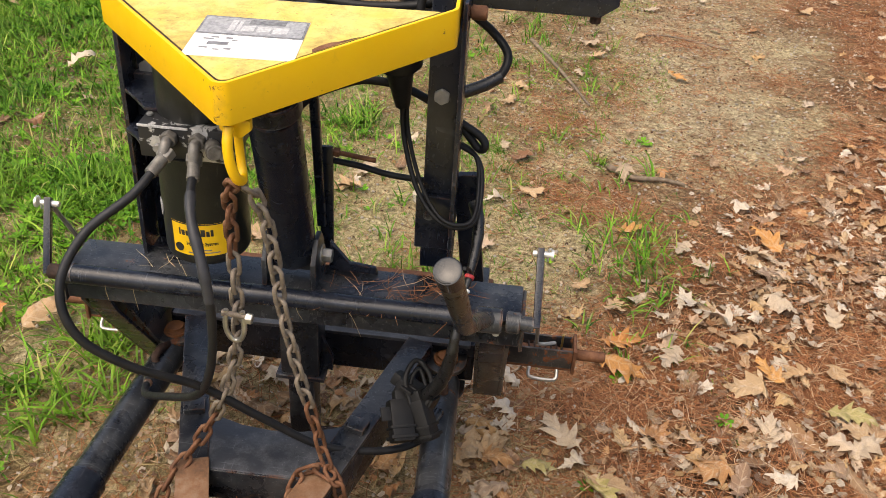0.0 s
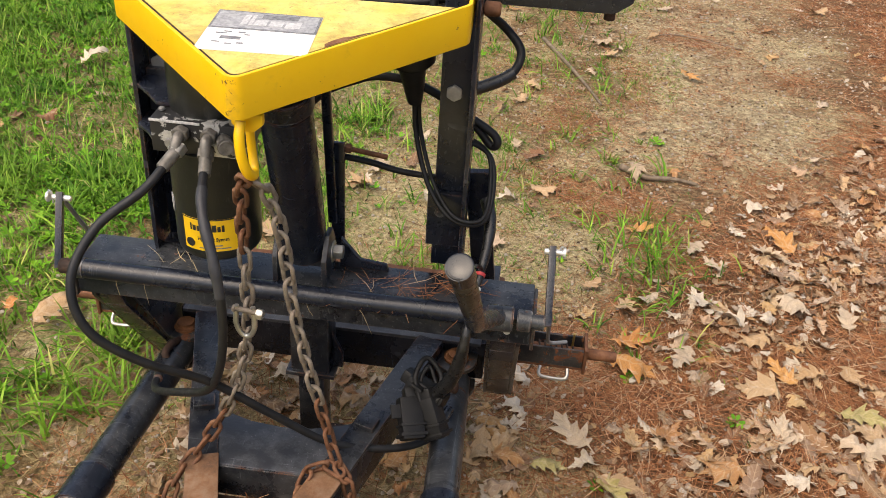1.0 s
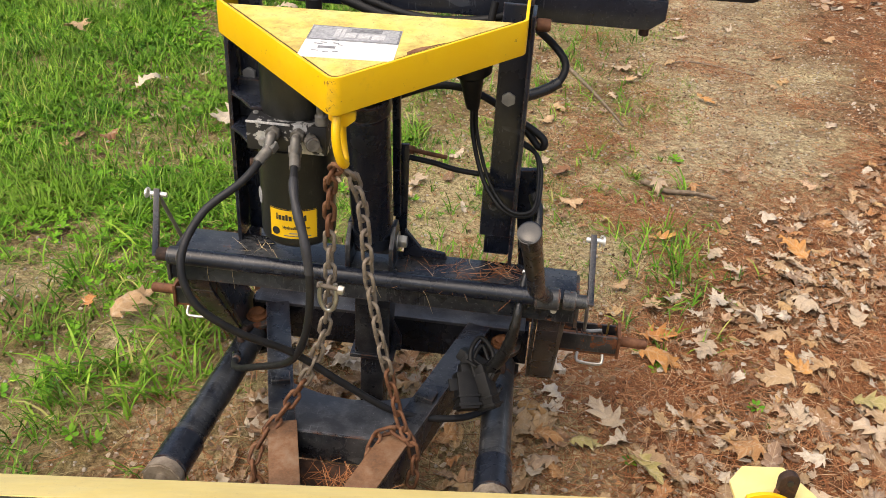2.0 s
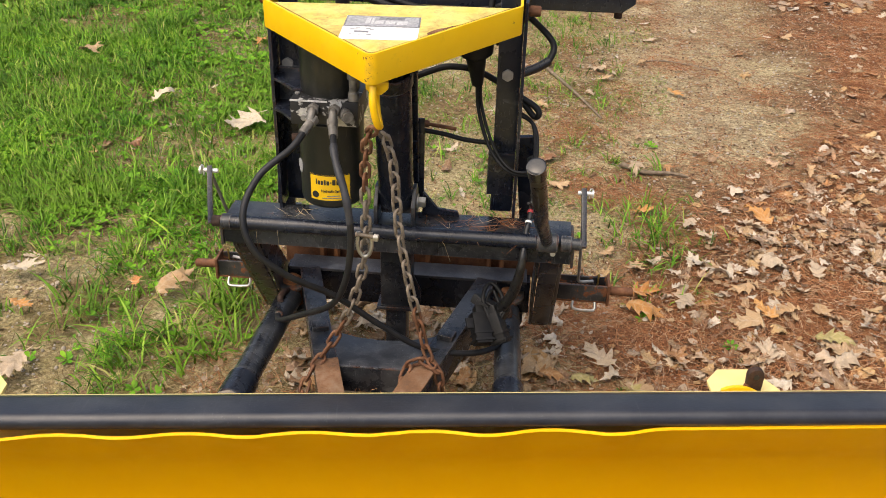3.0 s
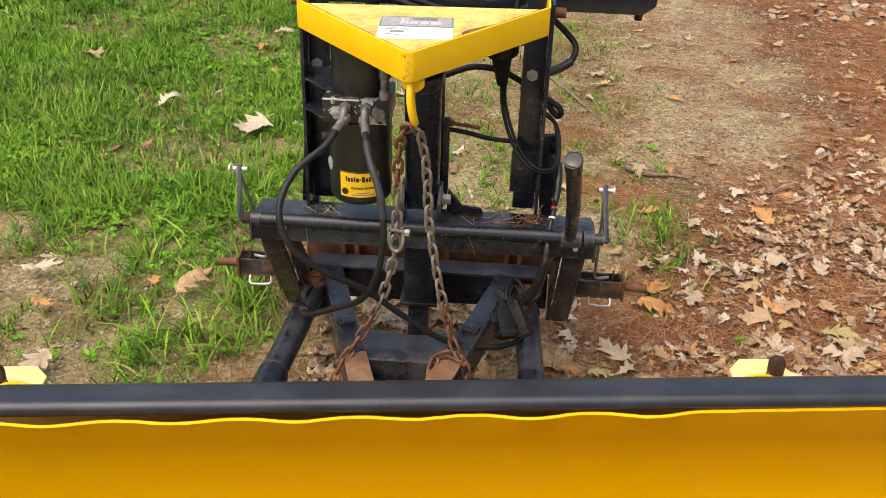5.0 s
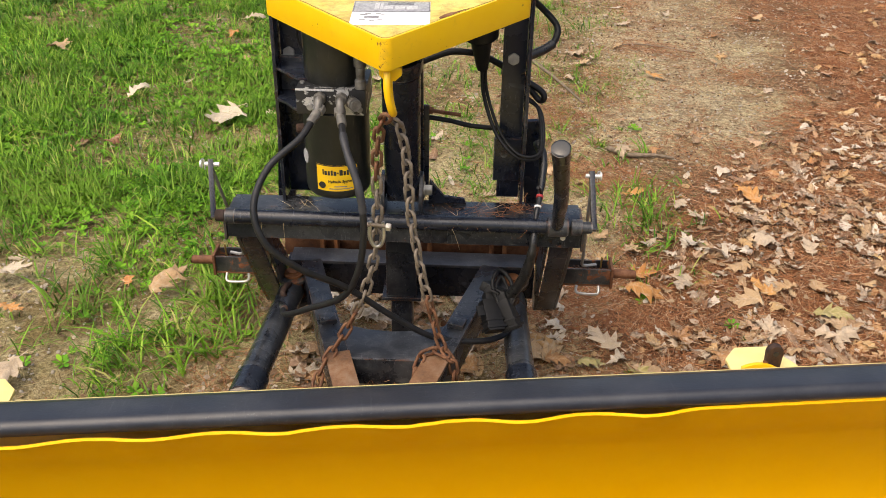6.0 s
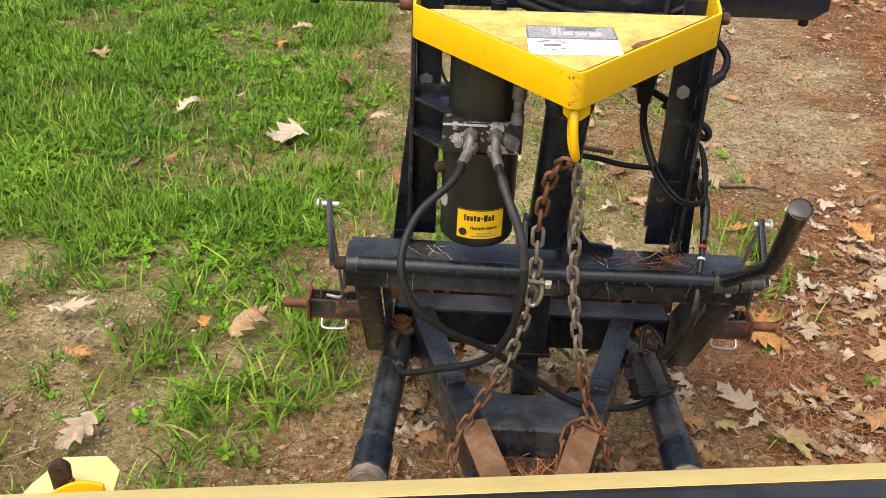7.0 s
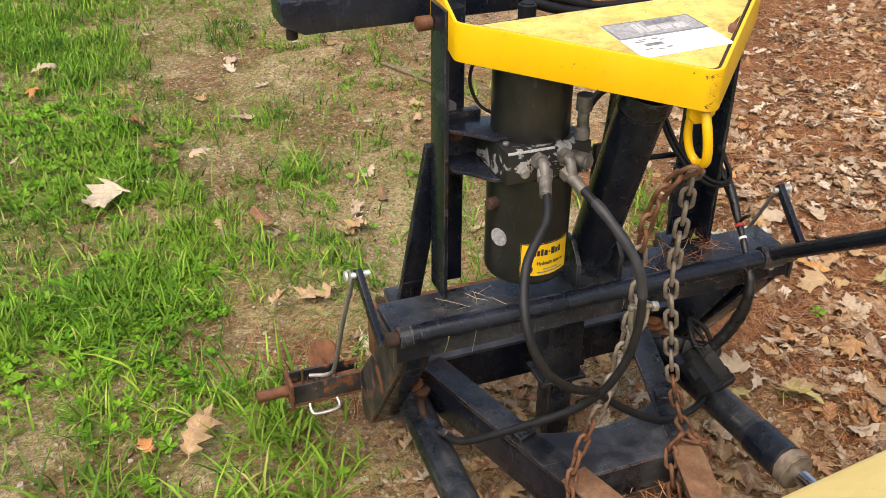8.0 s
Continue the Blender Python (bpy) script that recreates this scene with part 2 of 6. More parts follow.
# pale worn strip where wheels ran, and brown crumbly spots a few centimetres wide
strip = kg.ramp(kg.calc("ABSOLUTE", kg.calc("ADD", kg.calc("SUBTRACT", gx, kg.calc("MULTIPLY_ADD", gy, -0.03, 1.22)), kg.calc("MULTIPLY", wob, 1.0))), (0.10, 1.0), (0.58, 0.0))
strip = kg.calc("MULTIPLY", strip, kg.ramp(kg.calc("MULTIPLY_ADD", gy, 0.5, -0.5), (0.25, 0.0), (0.42, 1.0)))
base = kg.mix(kg.calc("MULTIPLY", strip, kg.ramp(kg.noise(6.5, 7, 0.7), (0.40, 0.95), (0.58, 0.25))), base, kg.mix(0.35, sand, (0.56, 0.49, 0.35)))
crumb = kg.ramp(kg.noise(15, 8, 0.78, warp=0.4), (0.47, 0.0), (0.56, 1.0))
base = kg.mix(kg.calc("MULTIPLY", crumb, 0.40), base, kg.mix(0.6, humus, redsoil))
bald = kg.calc("SQRT", kg.calc("ADD", kg.calc("POWER", kg.calc("SUBTRACT", gx, 0.10), 2.0), kg.calc("POWER", kg.calc("MULTIPLY_ADD", gy, 0.45, -0.40), 2.0)))
bald = kg.ramp(kg.calc("ADD", bald, kg.calc("MULTIPLY", wob, 0.35)), (0.22, 1.0), (0.55, 0.0))
base = kg.mix(kg.calc("MULTIPLY", bald, 0.8), base, sand)
pale = kg.calc("MULTIPLY", kg.ramp(kg.noise(22, 7, 0.75, warp=0.5), (0.55, 0.0), (0.64, 1.0)), kg.calc("SUBTRACT", 1.0, kg.calc("MULTIPLY", lit, 0.85)))
base = kg.mix(kg.calc("MULTIPLY", pale, 0.6), base, kg.mix(0.4, sand, (0.60, 0.53, 0.39)))
mossy = kg.ramp(kg.noise(3.1, 9, 0.8), (0.40, 0.0), (0.60, 1.0))
left = kg.ramp(kg.calc("MULTIPLY_ADD", kg.calc("ADD", gx, wob), -0.45, 0.42), (0.2, 0.0), (0.8, 1.0))
base = kg.mix(kg.calc("MULTIPLY", kg.calc("MULTIPLY", mossy, left), 0.60), base, kg.ramp(kg.noise(40, 5), (0.3, (0.085, 0.078, 0.020)), (0.7, (0.27, 0.235, 0.075))))
grit = kg.ramp(kg.noise(210, 5, 0.75), (0.38, 0.5), (0.50, 1.0), (0.66, 1.25))
base = kg.mix(0.85, base, grit, "MULTIPLY")
base = kg.mix(0.85, base, kg.ramp(kg.noise(62, 5, 0.7), (0.36, 0.50), (0.50, 0.98), (0.64, 1.18)), "MULTIPLY")
kg.bump(kg.calc("ADD", kg.noise(38, 8, 0.75), kg.calc("MULTIPLY", kg.noise(190, 4, 0.7), 0.35)), 0.016, 0.9)
GROUND = kg.done(base, 0.95, 0, 0.2)


def shade_of(k):
    """One random value for each single leaf or blade."""
    o = k.t.nodes.new("ShaderNodeObjectInfo").outputs["Random"]
    g = k.t.nodes.new("ShaderNodeNewGeometry").outputs["Random Per Island"]
    return k.calc("FRACT", k.calc("ADD", o, g))


def leafy(name, *stops, tint=None, vein=True, rough=0.7):
    k = Mat(name)
    v = shade_of(k)
    col = k.ramp(v, *stops)
    uv = k.t.nodes.new("ShaderNodeUVMap").outputs[0]
    s = k.t.nodes.new("ShaderNodeSeparateXYZ")
    k.t.links.new(uv, s.inputs[0])
    across = k.calc("ABSOLUTE", s.outputs[1])
    col = k.mix(k.calc("MULTIPLY", k.ramp(k.noise(55, 5, 0.7), (0.45, 0.0), (0.7, 1.0)), 0.45 if vein else 0.15), col, (0.10, 0.055, 0.030))
    if vein:
        shift = k.t.nodes.new("ShaderNodeCombineXYZ")
        for socket, value in zip(shift.inputs, (s.outputs[0], s.outputs[1], k.calc("MULTIPLY", v, 40.0))):
            k.t.links.new(value, socket)
        where = shift.outputs[0]
        col = k.mix(k.ramp(k.noise(4.5, 5, 0.7, where), (0.50, 0.0), (0.70, 0.5)), col, k.mix(0.5, col, (0.055, 0.026, 0.012)))
        col = k.mix(k.ramp(k.noise(15, 4, 0.7, where), (0.63, 0.0), (0.69, 0.5)), col, (0.10, 0.055, 0.028))
        col = k.mix(k.ramp(k.noise(7, 3, 0.6, where), (0.30, 0.35), (0.44, 0.0)), col, (0.60, 0.52, 0.42))
        side = k.calc("SINE", k.calc("MULTIPLY", s.outputs[0], 36.0))
        veins = k.calc("MAXIMUM", k.calc("GREATER_THAN", side, 0.94), k.calc("LESS_THAN", across, 0.016))
        col = k.mix(k.calc("MULTIPLY", veins, 0.28), col, (0.52, 0.40, 0.25))
        k.bump(k.calc("ADD", k.calc("MULTIPLY", side, 0.4), k.noise(9, 5, 0.7, where)), 0.0016, 0.7)
    if tint:
        col = k.mix(1.0, col, k.ramp(k.noise(2.4, 6, 0.72), (0.38, (0.42, 0.50, 0.45)), (0.50, (0.90, 0.92, 0.9)), (0.62, (1.25, 1.15, 1.1))), "MULTIPLY")
        col = k.mix(k.calc("MULTIPLY", k.ramp(k.noise(1.7, 5, 0.7), (0.46, 0.0), (0.64, 1.0)), 0.75), col, tint)
    return k.done(col, rough, 0, 0.3 if vein else 0.15)


LITTER = leafy("dry_leaf_litter", (0.0, (0.26, 0.135, 0.062)), (0.12, (0.46, 0.32, 0.18)), (0.24, (0.14, 0.062, 0.028)), (0.36, (0.54, 0.44, 0.32)), (0.46, (0.36, 0.165, 0.062)), (0.56, (0.50, 0.33, 0.15)), (0.66, (0.29, 0.19, 0.115)), (0.76, (0.19, 0.085, 0.038)), (0.88, (0.52, 0.435, 0.325)), (1.0, (0.58, 0.50, 0.40)))
LEAF_TAN = leafy("tan_dry_leaf", (0.0, (0.42, 0.27, 0.14)), (1.0, (0.50, 0.34, 0.19)))
LEAF_ORANGE = leafy("orange_dry_leaf", (0.0, (0.48, 0.20, 0.055)), (1.0, (0.55, 0.29, 0.09)))
LEAF_PALE = leafy("pale_dry_leaf", (0.0, (0.40, 0.30, 0.195)), (1.0, (0.49, 0.39, 0.28)))
LEAF_BLEACHED = leafy("bleached_dry_leaf", (0.0, (0.47, 0.385, 0.27)), (1.0, (0.56, 0.48, 0.36)))
LEAF_OLIVE = leafy("olive_dry_leaf", (0.0, (0.28, 0.23, 0.09)), (1.0, (0.38, 0.33, 0.13)))
LEAF_BROWN = leafy("brown_dry_leaf", (0.0, (0.16, 0.075, 0.035)), (1.0, (0.26, 0.12, 0.055)))
GRASS = leafy("green_grass", (0.0, (0.030, 0.092, 0.007)), (0.35, (0.078, 0.210, 0.012)), (0.7, (0.155, 0.33, 0.022)), (0.92, (0.29, 0.44, 0.06)), (1.0, (0.42, 0.36, 0.14)), tint=(0.125, 0.225, 0.02), vein=False, rough=0.55)
WEED = leafy("broadleaf_weed", (0.0, (0.045, 0.16, 0.006)), (0.6, (0.10, 0.28, 0.012)), (1.0, (0.20, 0.40, 0.025)), tint=(0.13, 0.27, 0.015), vein=False, rough=0.55)
NEEDLE = leafy("dry_pine_needle", (0.0, (0.13, 0.050, 0.023)), (0.45, (0.31, 0.122, 0.049)), (0.8, (0.43, 0.205, 0.095)), (1.0, (0.55, 0.40, 0.25)), vein=False)
STRAW = leafy("pale_straw", (0.0, (0.50, 0.38, 0.20)), (1.0, (0.58, 0.46, 0.28)), vein=False)
THATCH = leafy("dead_grass_blade", (0.0, (0.13, 0.085, 0.035)), (0.5, (0.27, 0.195, 0.085)), (1.0, (0.42, 0.33, 0.165)), vein=False)
CRUMB = leafy("bark_crumb", (0.0, (0.04, 0.022, 0.012)), (0.5, (0.12, 0.065, 0.034)), (0.8, (0.24, 0.145, 0.08)), (1.0, (0.5, 0.41, 0.29)), vein=False)
RED_TIE = simple("red_plastic", (0.42, 0.03, 0.035), (0.50, 0.05, 0.05), 30, 0.45)
BRIGHT_ZINC = simple("bright_zinc", (0.62, 0.62, 0.60), (0.78, 0.77, 0.74), 60, 0.32, 0.6)
SLEEVE = simple("worn_grey_sleeve", (0.022, 0.023, 0.027), (0.050, 0.050, 0.055), 30, 0.5, 0, 0.0004, 0.35)
BARK = simple("twig_bark", (0.10, 0.07, 0.045), (0.26, 0.20, 0.14), 60, 0.85, 0, 0.002)
STONE = simple("pebble", (0.25, 0.21, 0.16), (0.45, 0.40, 0.33), 20, 0.85, 0, 0.001)

LOW_SKY_SCREEN = simple("backdrop_green", (0.018, 0.030, 0.010), (0.070, 0.10, 0.035), 1.2, 0.9, 0, 0.3)

# ---- mesh helpers ----
ORIGIN = {}


def thing(name, label, category, at=(0, 0, 0), group="", turn=0.0):
    e = new(name)
    e.empty_display_size = 0.05
    e.location = at
    e.rotation_euler = (0, 0, radians(turn))
    ORIGIN[e.name] = Vector(at)
    return tagged(e, label, category, group)


def finish(me, mat, smooth=38):
    if mat:
        me.materials.append(mat)
    me.polygons.foreach_set("use_smooth", [True] * len(me.polygons))
    me.set_sharp_from_angle(angle=radians(smooth))
    return me


def part(name, bm, mat, parent, label="", smooth=38):
    """Links bm as one mesh under a thing or a part. The vertices are in the world's metres (or the thing's own, if it is turned)."""
    off = ORIGIN[parent.name]
    bmesh.ops.recalc_face_normals(bm, faces=bm.faces)
    bm.transform(Matrix.Translation(-off))
    me = bpy.data.meshes.new(name)
    bm.to_mesh(me)
    bm.free()
    ob = new(name, finish(me, mat, smooth))
    ob.parent = parent
    ORIGIN[ob.name] = off
    return tagged(ob, label)


def bev(bm, w=0.0015, seg=2):
    bmesh.ops.recalc_face_normals(bm, faces=bm.faces)
    es = [e for e in bm.edges if len(e.link_faces) == 2 and e.calc_face_angle(0) > 0.5]
    bmesh.ops.bevel(bm, geom=es, offset=w, segments=seg, affect="EDGES", profile=0.6, clamp_overlap=True)
    return bm


def box(lo, hi, w=0.002, bm=None):
    b = bmesh.new()
    m = [(p + q) / 2 for p, q in zip(lo, hi)]
    s = [abs(q - p) for p, q in zip(lo, hi)]
    bmesh.ops.create_cube(b, size=1, matrix=Matrix.Translation(m) @ Matrix.Diagonal((*s, 1)))
    if w:
        bev(b, min(w, min(s) * 0.3))
    return merge(bm, b)


def merge(bm, b):
    if bm is None:
        return b
    me = bpy.data.meshes.new("t")
    b.to_mesh(me)
    b.free()
    bm.from_mesh(me)
    bpy.data.meshes.remove(me)
    return bm


def prism(poly, axis, a, c, w=0.002, bm=None):
    """A polygon in the plane across an axis, from a to c along it."""
    i = "xyz".index(axis)
    b = bmesh.new()

    def at(p, d):
        q = list(p)
        q.insert(i, d)
        return b.verts.new(q)

    lo, hi = [at(p, a) for p in poly], [at(p, c) for p in poly]
    n = len(poly)
    b.faces.new(lo[::-1])
    b.faces.new(hi)
    for j in range(n):
        b.faces.new((lo[j], lo[(j + 1) % n], hi[(j + 1) % n], hi[j]))
    if w:
        bev(b, w)
    return merge(bm, b)


def beam(p, q, wide, high, w=0.002, bm=None, up=(0, 0, 1)):
    """A square bar from p to q."""
    p, q = Vector(p), Vector(q)
    d = (q - p).normalized()
    s = d.cross(Vector(up)).normalized()
    u = s.cross(d)
    b = bmesh.new()
    m = Matrix((s, d, u)).transposed().to_4x4()
    bmesh.ops.create_cube(b, size=1, matrix=Matrix.Translation((p + q) / 2) @ m @ Matrix.Diagonal((wide, (q - p).length, high, 1)))
    if w:
        bev(b, min(w, min(wide, high) * 0.3))
    return merge(bm, b)


def cyl(p, q, r, n=24, r2=None, w=0.0, bm=None):
    p, q = Vector(p), Vector(q)
    b = bmesh.new()
    m = (q - p).to_track_quat("Z", "Y").to_matrix().to_4x4()
    bmesh.ops.create_cone(b, cap_ends=True, segments=n, radius1=r, radius2=r if r2 is None else r2, depth=(q - p).length, matrix=Matrix.Translation((p + q) / 2) @ m)
    if w:
        bmesh.ops.recalc_face_normals(b, faces=b.faces)
        es = [e for e in b.edges if len(e.link_faces) == 2 and e.calc_face_angle(0) > 1.0]
        bmesh.ops.bevel(b, geom=es, offset=w, segments=3, affect="EDGES", clamp_overlap=True)
    return merge(bm, b)


def glide(pts, n=8, closed=False):
    """A smooth line through the points."""
    p = [Vector(a) for a in pts]
    q = [p[-1]] + p + [p[0], p[1]] if closed else [2 * p[0] - p[1]] + p + [2 * p[-1] - p[-2]]
    out = []
    for i in range(len(q) - 3):
        a, b, c, d = q[i:i + 4]
        for j in range(n):
            s = j / n
            out.append(0.5 * (2 * b + (c - a) * s + (2 * a - 5 * b + 4 * c - d) * s * s + (3 * b - 3 * c + d - a) * s ** 3))
    if not closed:
        out.append(p[-1])
    return out


def tube(pts, r, n=12, closed=False, bm=None, smooth=8):
    """A round tube along a smooth line; r may be one radius or a function of 0..1."""
    line = glide(pts, smooth, closed) if smooth > 1 else [Vector(p) for p in pts]
    b = bmesh.new()
    k = len(line)
    rings = []
    ref = None
    for i, p in enumerate(line):
        if closed:
            d = line[(i + 1) % k] - line[i - 1]
        else:
            d = line[min(i + 1, k - 1)] - line[max(i - 1, 0)]
        d.normalize()
        if ref is None:
            ref = d.orthogonal().normalized()
        ref = (ref - d * ref.dot(d)).normalized()
        s = d.cross(ref)
        rad = r(i / (k - 1)) if callable(r) else r
        rings.append([b.verts.new(p + rad * (math.cos(a) * ref + math.sin(a) * s)) for a in (2 * math.pi * j / n for j in range(n))])
    for i in range(k if closed else k - 1):
        u, v = rings[i], rings[(i + 1) % k]
        for j in range(n):
            b.faces.new((u[j], u[(j + 1) % n], v[(j + 1) % n], v[j]))
    if not closed:
        b.faces.new(rings[0][::-1])
        b.faces.new(rings[-1])
    return merge(bm, b)


def hexbolt(p, way, r=0.012, h=0.009, bm=None):
    """A hexagon head with a washer under it, standing on p."""
    p, d = Vector(p), Vector(way).normalized()
    bm = cyl(p, p + d * 0.002, r * 1.45, 20, bm=bm)
    return cyl(p + d * 0.002, p + d * (0.002 + h), r, 6, w=0.0012, bm=bm)

# ---- ground ----
def ground_z(x, y):
    v = noise.noise((x * 0.9, y * 0.9, 0.3)) * 0.014 + noise.noise((x * 4.1, y * 4.1, 2.0)) * 0.006 + noise.noise((x * 13, y * 13, 7.0)) * 0.003
    return v - 0.006


def graded(lo, hi, step, reach):
    inner = list(np.arange(lo, hi + 1e-6, step))
    out, d, a, b = [], step, lo, hi
    while b - hi < reach:
        d *= 1.35
        a, b = a - d, b + d
        out.append((a, b))
    return [a for a, _ in out[::-1]] + inner + [b for _, b in out]


gxs, gys = graded(-3.4, 3.8, 0.03, 450.0), graded(-1.3, 5.2, 0.03, 450.0)
gv = [(x, y, ground_z(x, y) if abs(x) < 6 and abs(y) < 8 else -0.006) for y in gys for x in gxs]
nx = len(gxs)
gf = [(j * nx + i, j * nx + i + 1, (j + 1) * nx + i + 1, (j + 1) * nx + i) for j in range(len(gys) - 1) for i in range(nx - 1)]
gme = bpy.data.meshes.new("ground")
gme.from_pydata(gv, [], gf)
finish(gme, GROUND, 180)
tagged(new("ground", gme), "sandy dirt track with brown soil, moss and scattered litter", "ground", kind="structure")

# unseen dark ring added far outside to block low sky and dim reflections
wv, wf = [], []
for i in range(181):
    a = 2 * math.pi * i / 180
    for k in range(9):
        h = (2.5 + 1.2 * noise.noise((math.cos(a) * 5, math.sin(a) * 5, 1.0)) + 1.2 * noise.noise((math.cos(a) * 21, math.sin(a) * 21, 4.0))) * k / 8
        r = 16 + 1.6 * noise.noise((math.cos(a) * 9, math.sin(a) * 9, h * 0.7)) + 0.12 * h
        wv.append((r * math.cos(a), r * math.sin(a), h - 0.05))
for i in range(180):
    for k in range(8):
        j = i * 9 + k
        wf.append((j, j + 9, j + 10, j + 1))
wme = bpy.data.meshes.new("backdrop")
wme.from_pydata(wv, [], wf)
finish(wme, LOW_SKY_SCREEN, 180)
tagged(new("backdrop", wme), "unseen dark green ring added to block the low sky", "woods", kind="structure")

# ---- headgear: cross beam, uprights, braces, push plates ----
head = thing("plow_headgear", "black-painted steel plow mounting frame with scuffs and rusty ends", "plow frame", (0, 0.06, 0))
bm = box((-0.43, 0.004, 0.533), (0.43, 0.118, 0.545), 0.003)
top_plate = part("top_plate", bm, BLACK_WORN, head)
part("front_plate", box((-0.43, 0.006, 0.485), (0.43, 0.016, 0.5325), 0.002), BLACK_WORN, head)
part("rear_plate", box((-0.43, 0.106, 0.485), (0.43, 0.116, 0.5325), 0.002), BLACK, head)
bar = part("pivot_bar", cyl((-0.428, -0.004, 0.549), (0.345, -0.004, 0.549), 0.0185, 28, w=0.003), BLACK, head)
for s in (-1, 1):
    pv = cyl((s * (0.428 if s < 0 else 0.405), -0.004, 0.549), (s * 0.452, -0.004, 0.549), 0.0145, 24, w=0.002)
    part("bar_end", pv, RUST_DARK if s < 0 else BLACK_WORN, head, "rusty turned bar end")
    part("bar_collar", cyl((s * 0.402, -0.004, 0.549), (s * 0.428, -0.004, 0.549), 0.0198, 28, w=0.002), BLACK_WORN, head)

for s in (-1, 1):
    # angle-iron upright: outer leg fore and aft, web across
    outer = -0.302 if s < 0 else 0.284
    web_in = -0.246 if s < 0 else 0.224
    bm = box((outer - 0.004, 0.088, 0.545), (outer + 0.004, 0.156, 1.10), 0.0015)
    up = part("upright_leg", bm, BLACK, head)
    lo, hi = sorted((outer - s * 0.0045, web_in))
    part("upright_web", box((lo, 0.148, 0.545), (hi, 0.156, 1.10), 0.0015), BLACK, head)
    part("bolt", cyl(((-0.277 if s < 0 else 0.249), 0.1475, 0.910), ((-0.277 if s < 0 else 0.249), 0.139, 0.910), 0.0150, 6, w=0.0012), BOLT_GREY, head, "dull grey hexagon bolt head")
    if s > 0:
        # sleeve plate round the foot of the upright
        part("foot_sleeve", box((0.213, 0.133, 0.598), (0.2795, 0.1475, 0.712), 0.003), BLACK, head)
        part("foot_bolt", hexbolt((0.238, 0.133, 0.672), (0, -1, 0), 0.007, 0.004), BLACK_WORN, head)
    # brace to the rear
    rise = 0.83 if s < 0 else 0.74
    part("brace", beam((s * (0.329 - 0.1 * (rise - 0.44)), 0.238 - 0.18 * (rise - 0.44), rise), (s * 0.329, 0.238, 0.44), 0.046, 0.014, 0.002, up=(0, 1, 0)), BLACK, head)
    part("brace_foot", box((s * 0.330 - 0.03, 0.235, 0.425), (s * 0.330 + 0.03, 0.300, 0.452), 0.003), BLACK_WORN, head)
    part("top_bolt", cyl((outer + s * 0.0045, 0.150, 1.064), (outer + s * 0.032, 0.150, 1.064), 0.0125, 18, w=0.002), RUST, head, "rusty hinge bolt")
    # push plate: slants down and back to the pin receiver
    part("end_cap", box((min(s * 0.4304, s * 0.437), -0.002, 0.480), (max(s * 0.4304, s * 0.437), 0.118, 0.536), 0.002), BLACK_RUSTY, head, "scuffed rusty beam end")
    poly = [(0.018, 0.5325), (0.104, 0.5325), (0.205, 0.37), (0.318, 0.235), (0.318, 0.132), (0.300, 0.118), (0.262, 0.125), (0.045, 0.43), (0.018, 0.47)]
    a, c = sorted((s * 0.405, s * 0.414))
    part("push_plate", prism(poly, "x", a, c, 0.002), BLACK_RUSTY if s < 0 else BLACK_WORN, head, "scuffed rusty end plate")
    a, c = sorted((s * 0.349, s * 0.357))
    part("inner_plate", prism([(0.035, 0.484), (0.10, 0.484), (0.20, 0.37), (0.315, 0.235), (0.315, 0.125), (0.296, 0.112), (0.262, 0.122)], "x", a, c, 0.002), BLACK_WORN, head)
    part("front_web", beam((s * 0.381, 0.043, 0.436), (s * 0.381, 0.263, 0.127), 0.047, 0.008, 0.002, up=(0, 0, 1)), BLACK, head)
    part("front_web", beam((s * 0.381, 0.0205, 0.484), (s * 0.381, 0.043, 0.4365), 0.047, 0.008, 0.001, up=(0, 1, 0)), BLACK, head)
    part("bottom_web", beam((s * 0.381, 0.268, 0.122), (s * 0.381, 0.316, 0.126), 0.047, 0.008, 0.002), RUST_DARK, head)
    # rail between beam and rear crosspiece
    part("side_rail", beam((s * 0.352, 0.12, 0.475), (s * 0.352, 0.36, 0.36), 0.012, 0.055, 0.002), RUST_DARK, head)
part("rear_crosspiece", box((-0.37, 0.355, 0.222), (0.37, 0.400, 0.352), 0.004), RUST, head, "rusty rear cross tube")
for x in (-0.255, -0.215, -0.03, 0.05, 0.225, 0.262):
    part("rib", box((x - 0.006, 0.3185, 0.236), (x + 0.006, 0.3545, 0.348), 0.0015), RUST_ORANGE, head, "rusty steel rib")
part("pale_rivet", cyl((0.386, 0.0055, 0.514), (0.386, 0.0010, 0.514), 0.0065, 16, w=0.001), BRIGHT_ZINC, head, "bright rivet head")
# middle post and its clevis
part("post", box((-0.055, 0.1185, 0.250), (0.026, 0.190, 0.532), 0.003), BLACK_WORN, head)
part("post_flange", box((-0.066, 0.112, 0.240), (0.038, 0.198, 0.250), 0.002), BLACK_WORN, head)
part("post_gusset", prism([(0.0265, 0.25), (0.050, 0.25), (0.050, 0.288), (0.0265, 0.34)], "y", 0.145, 0.155, 0.001), BLACK, head)
for x in (-0.052, 0.040):
    poly = [(0.030, 0.5455), (0.116, 0.5455), (0.116, 0.600), (0.090, 0.640), (0.060, 0.640), (0.030, 0.600)]
    part("clevis_plate", prism(poly, "x", x - 0.005, x + 0.005, 0.002), BLACK_WORN, head)
part("clevis_bolt", hexbolt((0.0455, 0.085, 0.590), (1, 0, 0), 0.0145, 0.018), ZINC, head, "bright zinc bolt head")
